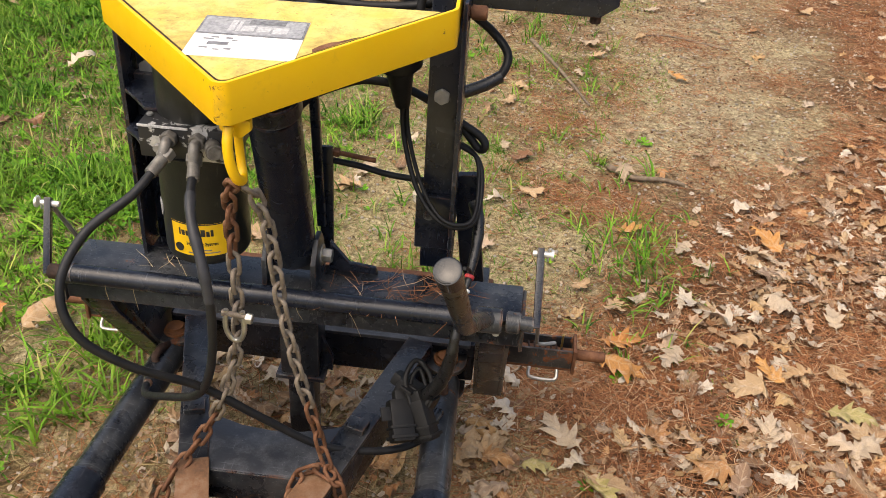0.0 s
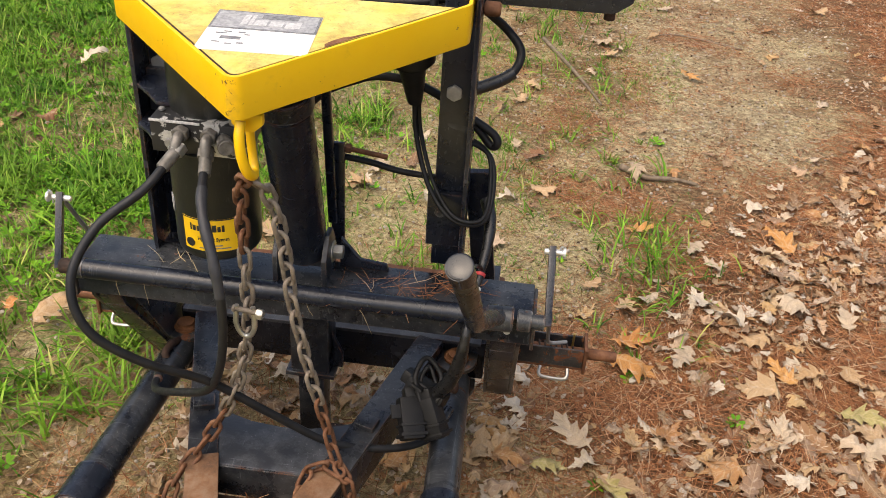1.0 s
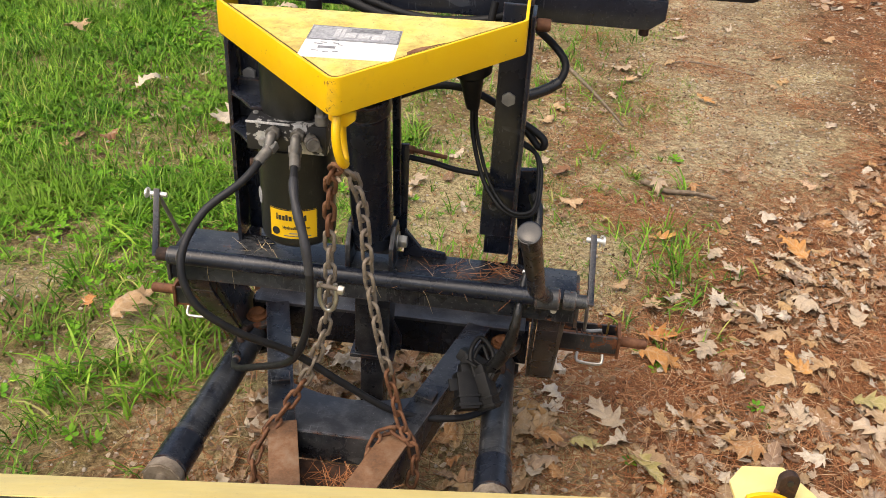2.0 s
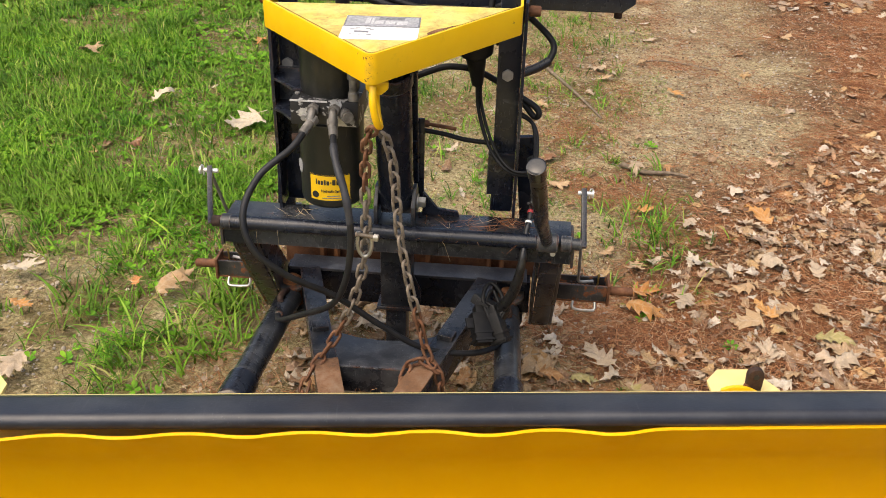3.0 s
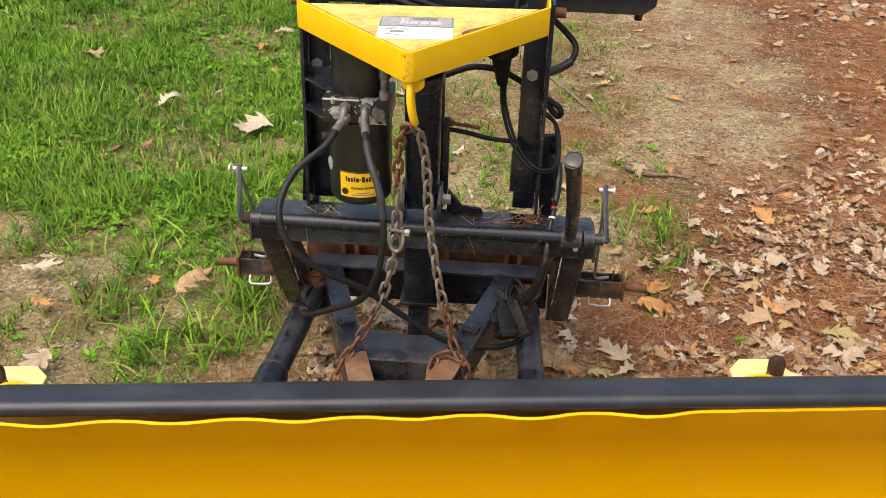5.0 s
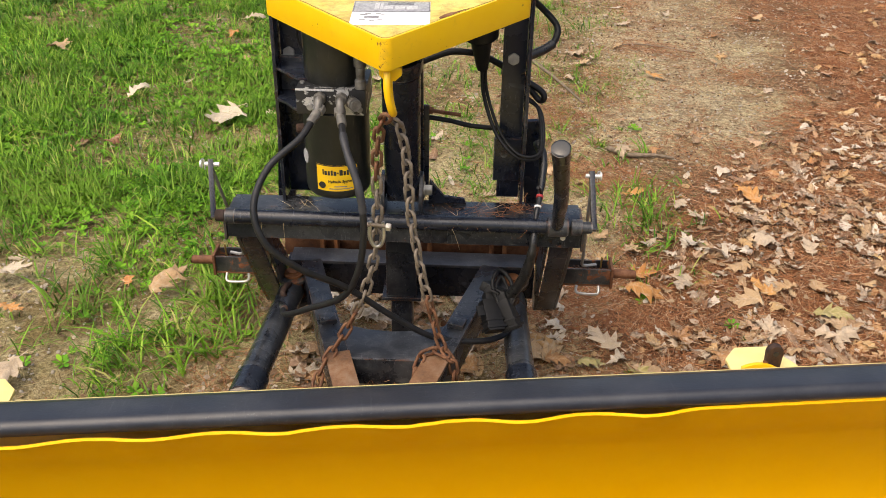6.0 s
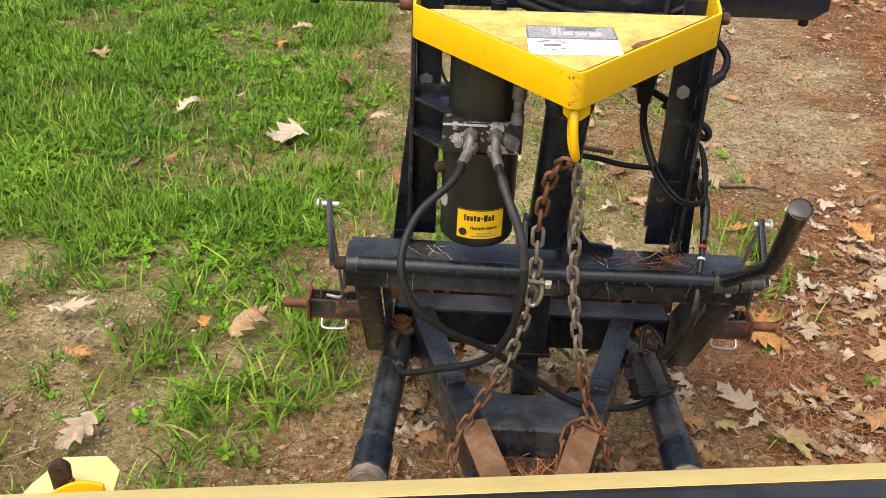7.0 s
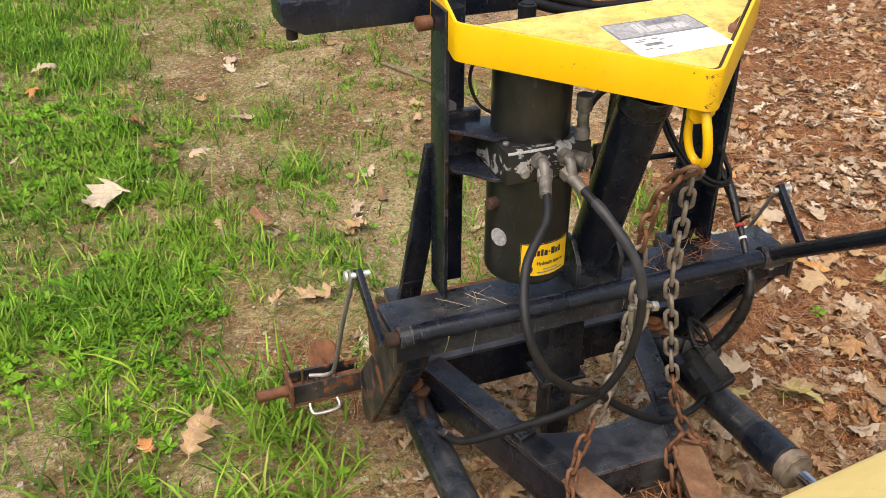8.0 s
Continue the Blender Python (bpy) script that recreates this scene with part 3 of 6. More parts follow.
part("clevis_pin", cyl((-0.062, 0.085, 0.590), (0.0448, 0.085, 0.590), 0.010, 16), RUST_DARK, head)
part("rear_gusset", prism([(0.055, 0.5455), (0.150, 0.5455), (0.145, 0.560), (0.095, 0.566), (0.058, 0.612)], "y", 0.100, 0.110, 0.002), BLACK, head)
# lift-linkage flat bars beside the ram
part("link_bar", beam((0.034, 0.140, 0.62), (0.032, 0.085, 1.030), 0.017, 0.010, 0.002), BLACK, head)
part("link_plate", box((0.028, 0.150, 0.5455), (0.054, 0.158, 0.785), 0.002), BLACK, head)
part("stop_rod", cyl((0.030, 0.176, 0.765), (0.130, 0.176, 0.752), 0.0048, 12), RUST, head, "thin rusty rod")
part("stop_nut", cyl((0.050, 0.176, 0.7624), (0.062, 0.176, 0.761), 0.010, 6, w=0.001), RUST, head)

# ---- light bar across the top ----
lights_bar = thing("light_bar", "black square steel light bar with capped slanted ends", "light bar", (0, 0.27, 1.03))
poly = [(-0.505, 1.040), (0.505, 1.046), (0.535, 1.068), (0.535, 1.108), (-0.545, 1.100), (-0.545, 1.060)]
part("tube", prism(poly, "y", 0.225, 0.295, 0.004), BLACK, lights_bar)
for x in (-0.520, 0.500):
    part("end_bolt", cyl((x, 0.260, 1.025), (x, 0.260, 1.043), 0.010, 14, w=0.001), RUST_DARK, lights_bar, "rusty bolt")
for s in (-1, 1):
    part("mount_plate", box((s * 0.276 - 0.005, 0.150, 1.035), (s * 0.276 + 0.005, 0.2245, 1.100), 0.002), RUST_DARK, lights_bar)
part("bar_cable", tube([(-0.10, 0.216, 1.060), (-0.02, 0.21, 1.036), (0.06, 0.205, 1.022), (0.15, 0.205, 1.020), (0.22, 0.208, 1.034), (0.262, 0.214, 1.062)], 0.0105, 12), CABLE, lights_bar)
part("bar_cable", tube([(-0.06, 0.217, 1.064), (0.03, 0.214, 1.040), (0.11, 0.212, 1.036), (0.20, 0.214, 1.046), (0.25, 0.216, 1.068)], 0.0080, 10), CABLE, lights_bar)
part("bar_cable", tube([(0.205, 0.200, 1.085), (0.200, 0.190, 1.040), (0.206, 0.180, 1.000), (0.225, 0.175, 0.975)], 0.0075, 10), CABLE, lights_bar)

# ---- marker lamp on the end of the bar ----
lamp = thing("plow_headlight", "black-framed plow headlight with an amber marker lens", "headlight", (0.62, 0.27, 1.108))
corner = [(0.512, 1.112), (0.690, 1.116), (0.704, 1.122), (0.711, 1.136), (0.711, 1.225), (0.698, 1.240), (0.520, 1.240), (0.506, 1.225), (0.506, 1.124)]
part("housing", prism(corner, "y", 0.225, 0.330, 0.006), CABLE, lamp)
part("amber_lens", prism([(0.600, 1.130), (0.692, 1.133), (0.692, 1.185), (0.600, 1.182)], "y", 0.219, 0.2245, 0.002), AMBER, lamp, "ribbed amber plastic marker lens")
part("rim_screw", cyl((0.6995, 0.2245, 1.130), (0.6995, 0.220, 1.130), 0.0045, 10), ZINC, lamp)
part("mount_foot", box((0.520, 0.240, 1.0995), (0.532, 0.285, 1.1145), 0.001), CABLE, lamp)

# ---- yellow lift arm ----
arm = thing("triangular_lift_arm", "yellow-painted triangular steel lift arm with a scuffed top", "lift arm", (-0.01, -0.02, 1.0))
AP, CL, CR = Vector((-0.014, -0.252)), Vector((-0.303, 0.052)), Vector((0.276, 0.048))


def rounded(p, q, r, rad, n=6):
    """The corner q between p and r, rounded."""
    a, b = (p - q).normalized(), (r - q).normalized()
    ang = a.angle(b)
    d = rad / math.tan(ang / 2)
    c = q + (a + b).normalized() * (rad / math.sin(ang / 2))
    s, e = q + a * d - c, q + b * d - c
    return [c + (s.lerp(e, i / n)).normalized() * rad for i in range(n + 1)]


BL, BR = Vector((-0.296, 0.185)), Vector((0.274, 0.185))
rim = [BL] + rounded(BL, CL, AP, 0.022) + rounded(CL, AP, CR, 0.020, 8) + rounded(AP, CR, BR, 0.022) + [BR]


def strip(line, z0, z1, thick, bm=None):
    """A sheet on edge that follows a line in plan; z0 and z1 are functions of how far along."""
    b = bmesh.new()
    k = len(line)
    inner = []
    for i, p in enumerate(line):
        t = (line[min(i + 1, k - 1)] - line[max(i - 1, 0)]).normalized()
        inner.append(p + Vector((-t.y, t.x)) * thick)
    rows = []
    for i in range(k):
        a, c = z0(i, k), z1(i, k)
        rows.append([b.verts.new((*line[i], a)), b.verts.new((*line[i], c)), b.verts.new((*inner[i], c)), b.verts.new((*inner[i], a))])
    for i in range(k - 1):
        for j in range(4):
            b.faces.new((rows[i][j], rows[i][(j + 1) % 4], rows[i + 1][(j + 1) % 4], rows[i + 1][j]))
    b.faces.new(rows[0])
    b.faces.new(rows[-1][::-1])
    bev(b, 0.0013)
    return merge(bm, b)


part("rim", strip(rim, lambda i, k: 1.036 if i in (0, k - 1) else 1.017, lambda i, k: 1.118 if i in (0, k - 1) else 1.081, 0.006), YELLOW_NOSE, arm, "glossy yellow edge flange", smooth=50)
# black sheet added below so the gap round the deck stays dark
part("under_deck", prism([(-0.286, 0.046), (-0.014, -0.238), (0.260, 0.042)], "z", 1.060, 1.066, 0), BLACK, arm)
deck = [Vector((-0.2705, 0.034))] + [v for v in rounded(Vector((-0.271, 0.034)), AP + Vector((0.0, 0.0160)), Vector((0.2480, 0.036)), 0.014, 6)] + [Vector((0.2495, 0.038))]
part("deck", prism([tuple(v) for v in deck], "z", 1.0781, 1.0790, 0), DECK_SKY_DIRT, arm, "yellow top plate, sky sheen in its pale colour, with dirt and rust stains")
# dark filler strip: the shade of the open gap put into its colour
seam = [Vector((-0.279, 0.036))] + rounded(Vector((-0.279, 0.036)), AP + Vector((0.0, 0.0092)), Vector((0.255, 0.038)), 0.014, 6) + [Vector((0.255, 0.040))]
part("deck_seam", prism([tuple(v) for v in seam], "z", 1.072, 1.0780, 0), RUST_DARK, arm, "dark strip filling the shaded gap round the top plate")
chip = [(x + 0.020, y + 0.0185) for x, y in ((0.066, -0.1505), (0.079, -0.137), (0.089, -0.1265), (0.101, -0.113), (0.114, -0.100), (0.124, -0.0900), (0.113, -0.0965), (0.097, -0.1090), (0.086, -0.1140), (0.074, -0.1255), (0.064, -0.1400))]
part("rust_patch", prism(chip, "z", 1.0791, 1.0794, 0), RUST, arm, "rusty bare strip along the plate edge")
sticker = part("label_plate", prism([(-0.095, -0.036), (0.063, -0.037), (0.068, -0.164), (-0.092, -0.168)], "z", 1.0791, 1.0799, 0), LABEL_WHITE, arm, "worn grey and white label")
part("label_band", prism([(-0.0945, -0.037), (0.0625, -0.038), (0.0655, -0.097), (-0.0935, -0.098)], "z", 1.0800, 1.0804, 0), INK_FADED, sticker)
part("label_field", prism([(-0.0910, -0.041), (0.0590, -0.042), (0.0620, -0.093), (-0.0900, -0.094)], "z", 1.08041, 1.0806, 0), LABEL_GREY, sticker)
for x0, x1, y0, y1 in ((-0.024, 0.030, -0.045, -0.060), (-0.050, -0.041, -0.050, -0.084), (-0.030, -0.012, -0.066, -0.084), (-0.008, 0.012, -0.066, -0.083), (0.016, 0.038, -0.066, -0.086), (-0.038, -0.033, -0.050, -0.086)):
    part("bar_mark", prism([(x0, y0), (x1, y0 + 0.002), (x1, y1 + 0.002), (x0, y1)], "z", 1.0807, 1.0810, 0), INK_FADED if y1 > -0.062 else LABEL_WORN, sticker)
for x0, x1, y0, y1 in ((-0.066, -0.054, -0.106, -0.109), (-0.076, -0.060, -0.112, -0.115), (-0.066, -0.036, -0.122, -0.131), (-0.044, -0.034, -0.106, -0.110), (-0.034, -0.026, -0.113, -0.116), (-0.074, -0.062, -0.140, -0.143), (-0.054, -0.044, -0.144, -0.147), (-0.038, -0.028, -0.140, -0.144)):
    part("faint_mark", prism([(x0, y0), (x1, y0), (x1, y1), (x0, y1)], "z", 1.0800, 1.0803, 0), INK_FADED, sticker)
# the hook under the nose
part("hook_plate", prism([(-0.030, 1.010), (0.016, 1.010), (0.016, 0.994), (0.002, 0.982), (-0.018, 0.982), (-0.030, 0.994)], "y", -0.212, -0.200, 0.003), YELLOW, arm)
part("chain_hook", tube([(-0.012, -0.224, 1.006), (-0.012, -0.234, 0.985), (-0.009, -0.238, 0.958), (-0.004, -0.233, 0.932), (-0.001, -0.218, 0.917), (-0.003, -0.202, 0.917), (-0.008, -0.192, 0.932), (-0.011, -0.187, 0.958), (-0.011, -0.189, 0.985), (-0.011, -0.196, 1.006)], lambda u: 0.0076 if u < 0.5 else 0.0066, 14), YELLOW, arm, "yellow-painted forged chain hook")
part("under_frame", beam((-0.005, -0.19, 1.030), (-0.005, 0.045, 1.030), 0.06, 0.045, 0.004), BLACK_WORN, arm)
part("rear_tube", box((-0.25, 0.046, 1.012), (0.225, 0.090, 1.058), 0.004), BLACK, arm)
# the arm rises a little towards the rear and to one side
for piece in arm.children_recursive:
    for v in piece.data.vertices:
        x, y = v.co.x - 0.01, v.co.y - 0.02
        v.co.z += 0.06 * (y + 0.246) + 0.02 * x

# ---- lift ram ----
ram = thing("lift_cylinder", "black hydraulic lift cylinder leaning behind the lift arm", "hydraulic cylinder", (0, 0.08, 0.57))
part("barrel", cyl((-0.006, 0.078, 0.592), (0.000, -0.040, 0.945), 0.043, 32, w=0.005), BLACK, ram)
part("base_lug", box((-0.044, 0.058, 0.568), (0.033, 0.108, 0.612), 0.006), BLACK_WORN, ram)
part("gland", cyl((0.000, -0.040, 0.945), (0.0008, -0.052, 0.980), 0.047, 32, w=0.003), BLACK_WORN, ram)
part("rod", cyl((0.0008, -0.052, 0.980), (0.001, -0.065, 1.018), 0.018, 20), RUST_DARK, ram)

# ---- hydraulic power unit ----
PX, PY = -0.158, 0.052
pump = thing("hydraulic_pump", "black hydraulic power unit with a yellow label and flaking valve block", "hydraulic pump", (PX, PY, 0.56))


def turned(profile, x, y, n=40, bm=None):
    """A turned body about an upright axis: (radius, height) from bottom to top."""
    b = bmesh.new()
    rings = [[b.verts.new((x + r * math.cos(a), y + r * math.sin(a), z)) for a in (2 * math.pi * j / n for j in range(n))] for r, z in profile]
    for u, v in zip(rings, rings[1:]):
        for j in range(n):
            b.faces.new((u[j], u[(j + 1) % n], v[(j + 1) % n], v[j]))
    b.faces.new(rings[0][::-1])
    b.faces.new(rings[-1])
    return merge(bm, b)


tank = part("tank", turned([(0.050, 0.6105), (0.064, 0.6105), (0.0705, 0.6130), (0.0750, 0.6185), (0.0765, 0.6270), (0.0765, 0.66), (0.0765, 0.815), (0.078, 0.820), (0.078, 0.8255)], PX, PY), OLIVE_TANK, pump, "dusty black oil tank")
part("motor", turned([(0.066, 0.886), (0.069, 0.890), (0.069, 1.040), (0.066, 1.048), (0.020, 1.050)], PX, PY + 0.008), OLIVE_TANK, pump)
part("terminal_stud", cyl((PX + 0.02, 0.135, 1.00), (PX + 0.02, 0.135, 1.085), 0.016, 14, w=0.004), CABLE, pump)
block = part("valve_block", box((-0.236, -0.020, 0.826), (-0.080, 0.115, 0.886), 0.003), MANIFOLD, pump, "valve block with black paint flaking off bare aluminium")
part("bare_edge", box((-0.2355, -0.0222, 0.8825), (-0.150, -0.0203, 0.8872), 0.0008), LABEL_WORN, block, "bright bare edge of the block")
part("socket_screw", cyl((-0.204, -0.026, 0.845), (-0.204, -0.0195, 0.845), 0.008, 14, w=0.001), BOLT_GREY, block)
part("socket_screw", cyl((-0.094, -0.026, 0.842), (-0.094, -0.0195, 0.842), 0.007, 14, w=0.001), BOLT_GREY, block)
for x in (-0.225, -0.092):
    part("cap_screw", cyl((x, 0.012, 0.887), (x, 0.012, 0.892), 0.0055, 14, w=0.001), BOLT_GREY, block)
part("cartridge_valve", turned([(0.013, 0.8865), (0.013, 0.905), (0.010, 0.908), (0.010, 0.935), (0.014, 0.938), (0.014, 0.965)], -0.092, -0.006, 20), FITTING, pump)
part("cartridge_valve", cyl((-0.112, -0.020, 0.858), (-0.098, -0.050, 0.862), 0.014, 16, w=0.003), FITTING, pump)
part("mount_bracket", prism([(-0.297, 0.086), (-0.297, 0.146), (-0.180, 0.112), (-0.190, 0.040), (-0.215, 0.024), (-0.240, 0.026), (-0.270, 0.060)], "z", 0.888, 0.8935, 0.001), BLACK, pump)
part("mount_bracket", prism([(-0.297, 0.070), (-0.297, 0.146), (-0.180, 0.112), (-0.190, 0.024), (-0.220, 0.008), (-0.244, 0.012), (-0.272, 0.048)], "z", 0.819, 0.825, 0.001), BLACK, pump)
part("bracket_back", box((-0.297, 0.128, 0.800), (-0.222, 0.1475, 0.905), 0.002), BLACK_WORN, pump)
for z in (0.866, 0.812):
    part("bracket_bolt", hexbolt((-0.268, 0.128, z), (0, -1, 0), 0.010, 0.008), RUST, pump, "rusty hexagon bolt")
part("drain_plug", cyl((PX - 0.070, PY - 0.02, 0.770), (PX - 0.090, PY - 0.026, 0.770), 0.011, 14, w=0.002), RUST_DARK, tank)
part("round_sticker", cyl((PX - 0.0690, PY - 0.0317, 0.704), (PX - 0.0706, PY - 0.0325, 0.704), 0.017, 24), LABEL_GREY, tank, "worn round grey sticker")


def wrap(poly, zmid, rad, bm=None, thick=0.0006):
    """A flat outline (metres along the tank's face, height) bent round the tank."""
    b = bmesh.new()
    n = 18
    (a0, z0), (a1, z1) = poly
    cols = []
    for i in range(n + 1):
        a = (a0 + (a1 - a0) * i / n) / rad
        c, s = math.sin(a), -math.cos(a)
        cols.append([b.verts.new((PX + r * c, PY + r * s, zmid + z)) for r, z in ((rad, z0), (rad + thick, z0), (rad + thick, z1), (rad, z1))])
    for u, v in zip(cols, cols[1:]):
        for j in range(4):
            b.faces.new((u[j], u[(j + 1) % 4], v[(j + 1) % 4], v[j]))
    b.faces.new(cols[0])
    b.faces.new(cols[-1][::-1])
    return merge(bm, b)


LZ = 0.668
lab = part("tank_label", wrap(((-0.044, -0.034), (0.058, 0.034)), LZ, 0.0768), LABEL_YELLOW, pump, "yellow printed label")
rim_bm = None
for p in (((-0.044, -0.034), (0.058, -0.032)), ((-0.044, 0.032), (0.058, 0.034)), ((-0.044, -0.034), (-0.0425, 0.034)), ((0.0565, -0.034), (0.058, 0.034))):
    rim_bm = wrap(p, LZ, 0.0773, rim_bm, 0.0005)
part("label_border", rim_bm, INK, lab)
at = -0.027
for wide, high in ((0.0030, 0.014), (0.0062, 0.0105), (0.0052, 0.0105), (0.0046, 0.013), (0.0062, 0.0105), (0.0036, 0.003), (0.0076, 0.014), (0.0056, 0.0105), (0.0048, 0.013)):
    low = 0.014 if high < 0.004 else 0.009
    part("brand_bar", wrap(((at, low), (at + wide, low + high)), LZ, 0.0773, None, 0.0006), INK, lab)
    at += wide + 0.0019
dot = cyl((PX - 0.0280, PY - 0.0712, LZ - 0.018), (PX - 0.0288, PY - 0.0733, LZ - 0.018), 0.0085, 20)
part("round_mark", dot, INK, lab)
for a0, a1, z in ((0.0, 0.030, -0.020), (-0.012, 0.044, -0.026)):
    part("small_print", wrap(((a0, z - 0.0011), (a1, z + 0.0011)), LZ, 0.0773, None, 0.0005), INK_FADED, lab)
cu = bpy.data.curves.new("words", "FONT")
cu.body, cu.size, cu.align_x, cu.offset = "Hydraulic System", 0.0098, "LEFT", 0.0003
words = new("words", cu)
bpy.context.view_layer.update()
wme = bpy.data.meshes.new_from_object(words.evaluated_get(bpy.context.evaluated_depsgraph_get()))
bpy.data.objects.remove(words)
bm = bmesh.new()
bm.from_mesh(wme)
bmesh.ops.subdivide_edges(bm, edges=[e for e in bm.edges if e.calc_length() > 0.004], cuts=1)
for v in bm.verts:
    a = (v.co.x * 0.82 - 0.014) / 0.0782
    v.co = Vector((PX + 0.0782 * math.sin(a), PY - 0.0782 * math.cos(a), LZ - 0.010 + v.co.y))
part("lettering", bm, INK, lab)

# ---- hoses ----
HOSE_R = 0.0077


def hose(label, line, start, cable_end=None):
    h = thing("hydraulic_hose", label, "hose", line[-1])
    part("rubber_hose", tube(line, HOSE_R, 14), RUBBER, h)
    p, q = Vector(start), Vector(line[0])
    d = (Vector(line[1]) - q).normalized()
    part("elbow", tube([p, p + Vector((0, -0.020, 0)), p + Vector((0, -0.030, -0.004)), q], 0.0090, 12), FITTING, h)
    part("crimp_sleeve", cyl(q - d * 0.004, q + d * 0.034, 0.0105, 16, w=0.002), FITTING, h, "dirty zinc crimped sleeve")
    part("hex_nut", cyl(q - d * 0.020, q - d * 0.002, 0.0145, 6, w=0.001), ZINC if start[0] < -0.16 else FITTING, h)
    part("swivel_nut", cyl(p + Vector((0, -0.003, 0)), p + Vector((0, -0.018, 0)), 0.0145, 6, w=0.001), FITTING, h)
    e, f = Vector(line[-1]), Vector(line[-2])
    d = (e - f).normalized()
    part("end_fitting", cyl(e - d * 0.03, e + d * 0.012, 0.0098, 14, w=0.002), BLACK_WORN, h)
    return h


HOSE_A = [(-0.184, -0.058, 0.846), (-0.211, -0.124, 0.815), (-0.272, -0.182, 0.771), (-0.297, -0.241, 0.708), (-0.273, -0.264, 0.631), (-0.206, -0.236, 0.551), (-0.116, -0.176, 0.467), (-0.022, -0.136, 0.369), (0.083, -0.11, 0.288), (0.193, -0.067, 0.249), (0.262, -0.010, 0.235), (0.286, 0.060, 0.240)]
HOSE_B = [(-0.132, -0.056, 0.840), (-0.111, -0.146, 0.807), (-0.079, -0.2, 0.739), (-0.069, -0.211, 0.647), (-0.084, -0.2, 0.534), (-0.128, -0.161, 0.433), (-0.218, -0.091, 0.349), (-0.300, -0.010, 0.270), (-0.322, 0.060, 0.246)]
hose("long black rubber hose looping from the valve block", HOSE_A, (-0.181, -0.018, 0.868))
worn = hose("black rubber hose with a worn grey sleeve running to a ram", HOSE_B, (-0.133, -0.018, 0.868))
part("hose_sleeve", tube(glide(HOSE_B, 8)[5:22], lambda u: 0.0089 + 0.0006 * math.sin(u * 19), 14, smooth=1), SLEEVE, worn, "worn grey rubber sleeve")

# ---- angling rams ----
for start, end in (((-0.325, 0.245, 0.196), (-0.353, -0.318, 0.226)), ((0.284, 0.250, 0.196), (0.303, -0.262, 0.216))):
    p, q = Vector(start), Vector(end)
    s = -1 if p.x < 0 else 1
    d = (q - p).normalized()
    r = thing("angle_cylinder", "black hydraulic angling cylinder with a chrome rod and rusty pivot", "hydraulic cylinder", p)
    part("barrel", cyl(p + d * 0.040, q - d * 0.018, 0.0345, 32, w=0.004), BLACK_WORN, r)
    part("barrel_sleeve", cyl(q - d * 0.115, q - d * 0.0175, 0.0395, 32, w=0.004), BLACK, r)
    part("gland_nut", cyl(q - d * 0.018, q + d * 0.010, 0.0410, 10, w=0.003), CHAIN_GREY, r, "dull grey gland nut")
    part("rod", cyl(q + d * 0.010, q + d * 0.17, 0.0165, 24), CHROME, r, "bright chrome piston rod")
    part("rear_eye", cyl(p + d * 0.045, p - d * 0.01, 0.026, 20, w=0.003), RUST, r)
    part("pivot_cap", cyl((p.x, p.y - 0.012, 0.140), (p.x, p.y - 0.012, 0.250), 0.027, 24, w=0.009), RUST_ORANGE, r, "rusty pivot pin cap")
    horn = [(p.x + s * 0.046 * math.cos(a), p.y - 0.012 + 0.046 * math.sin(a)) for a in np.linspace(math.pi, math.tau, 13)] + [(p.x + s * 0.046, 0.262), (p.x - s * 0.046, 0.262)]
    part("pivot_clevis", prism(horn, "z", 0.224, 0.235, 0.002), BLACK_RUSTY, r, "black clevis plate with rusty edges")
    part("pivot_clevis", prism(horn, "z", 0.150, 0.161, 0.002), BLACK_RUSTY, r)
    part("port_elbow", tube([p + d * 0.12 + Vector((0, 0, 0.030)), p + d * 0.115 + Vector((s * 0.004, 0, 0.041)), p + d * 0.090 + Vector((0, 0, 0.046)), p + d * 0.055 + Vector((0, 0, 0.030))], 0.0085, 12), RUST_DARK, r)

# ---- A-frame ----
af = thing("plow_a_frame", "black steel plow A-frame with rusty bare front ends", "plow frame", (0, -0.1, 0.2))
for s in (-1, 1):
    p, q = Vector((s * 0.250 - 0.025, 0.246, 0.272)), Vector((s * 0.074 - 0.025, -0.330, 0.272))
    d = (q - p).normalized()
    part("side_flange", beam(p, q, 0.056, 0.010, 0.002), BLACK_WORN, af, "scuffed black flange")
    o = Vector((s * 0.023, 0, -0.0485))
    part("side_web", beam(p + o, q + o, 0.010, 0.086, 0.002), BLACK, af)
    part("stop_tab", beam(p + d * 0.284 + Vector((0, 0, 0.0115)), p + d * 0.318 + Vector((0, 0, 0.0115)), 0.042, 0.013, 0.003), BLACK_WORN, af)
    u = p + d * 0.44 + Vector((0, 0, 0.0085))
    part("wear_plate", beam(u, q + d * 0.03 + Vector((0, 0, 0.0085)), 0.060, 0.006, 0.002), RUST_FLAT, af, "rusty bare steel wear plate")
part("cross_beam", box((-0.345, 0.262, 0.160), (0.345, 0.305, 0.2640), 0.004), BLACK, af)
part("cross_flange", box((-0.335, 0.2475, 0.2645), (0.335, 0.3175, 0.2735), 0.002), BLACK_SATIN, af, "dusty grey-black top flange")
cut = [(-0.187, -0.032), (-0.140, -0.049), (-0.085, -0.066), (-0.025, -0.072), (0.035, -0.066), (0.090, -0.048), (0.137, -0.026), (0.092, -0.184), (-0.142, -0.184)]
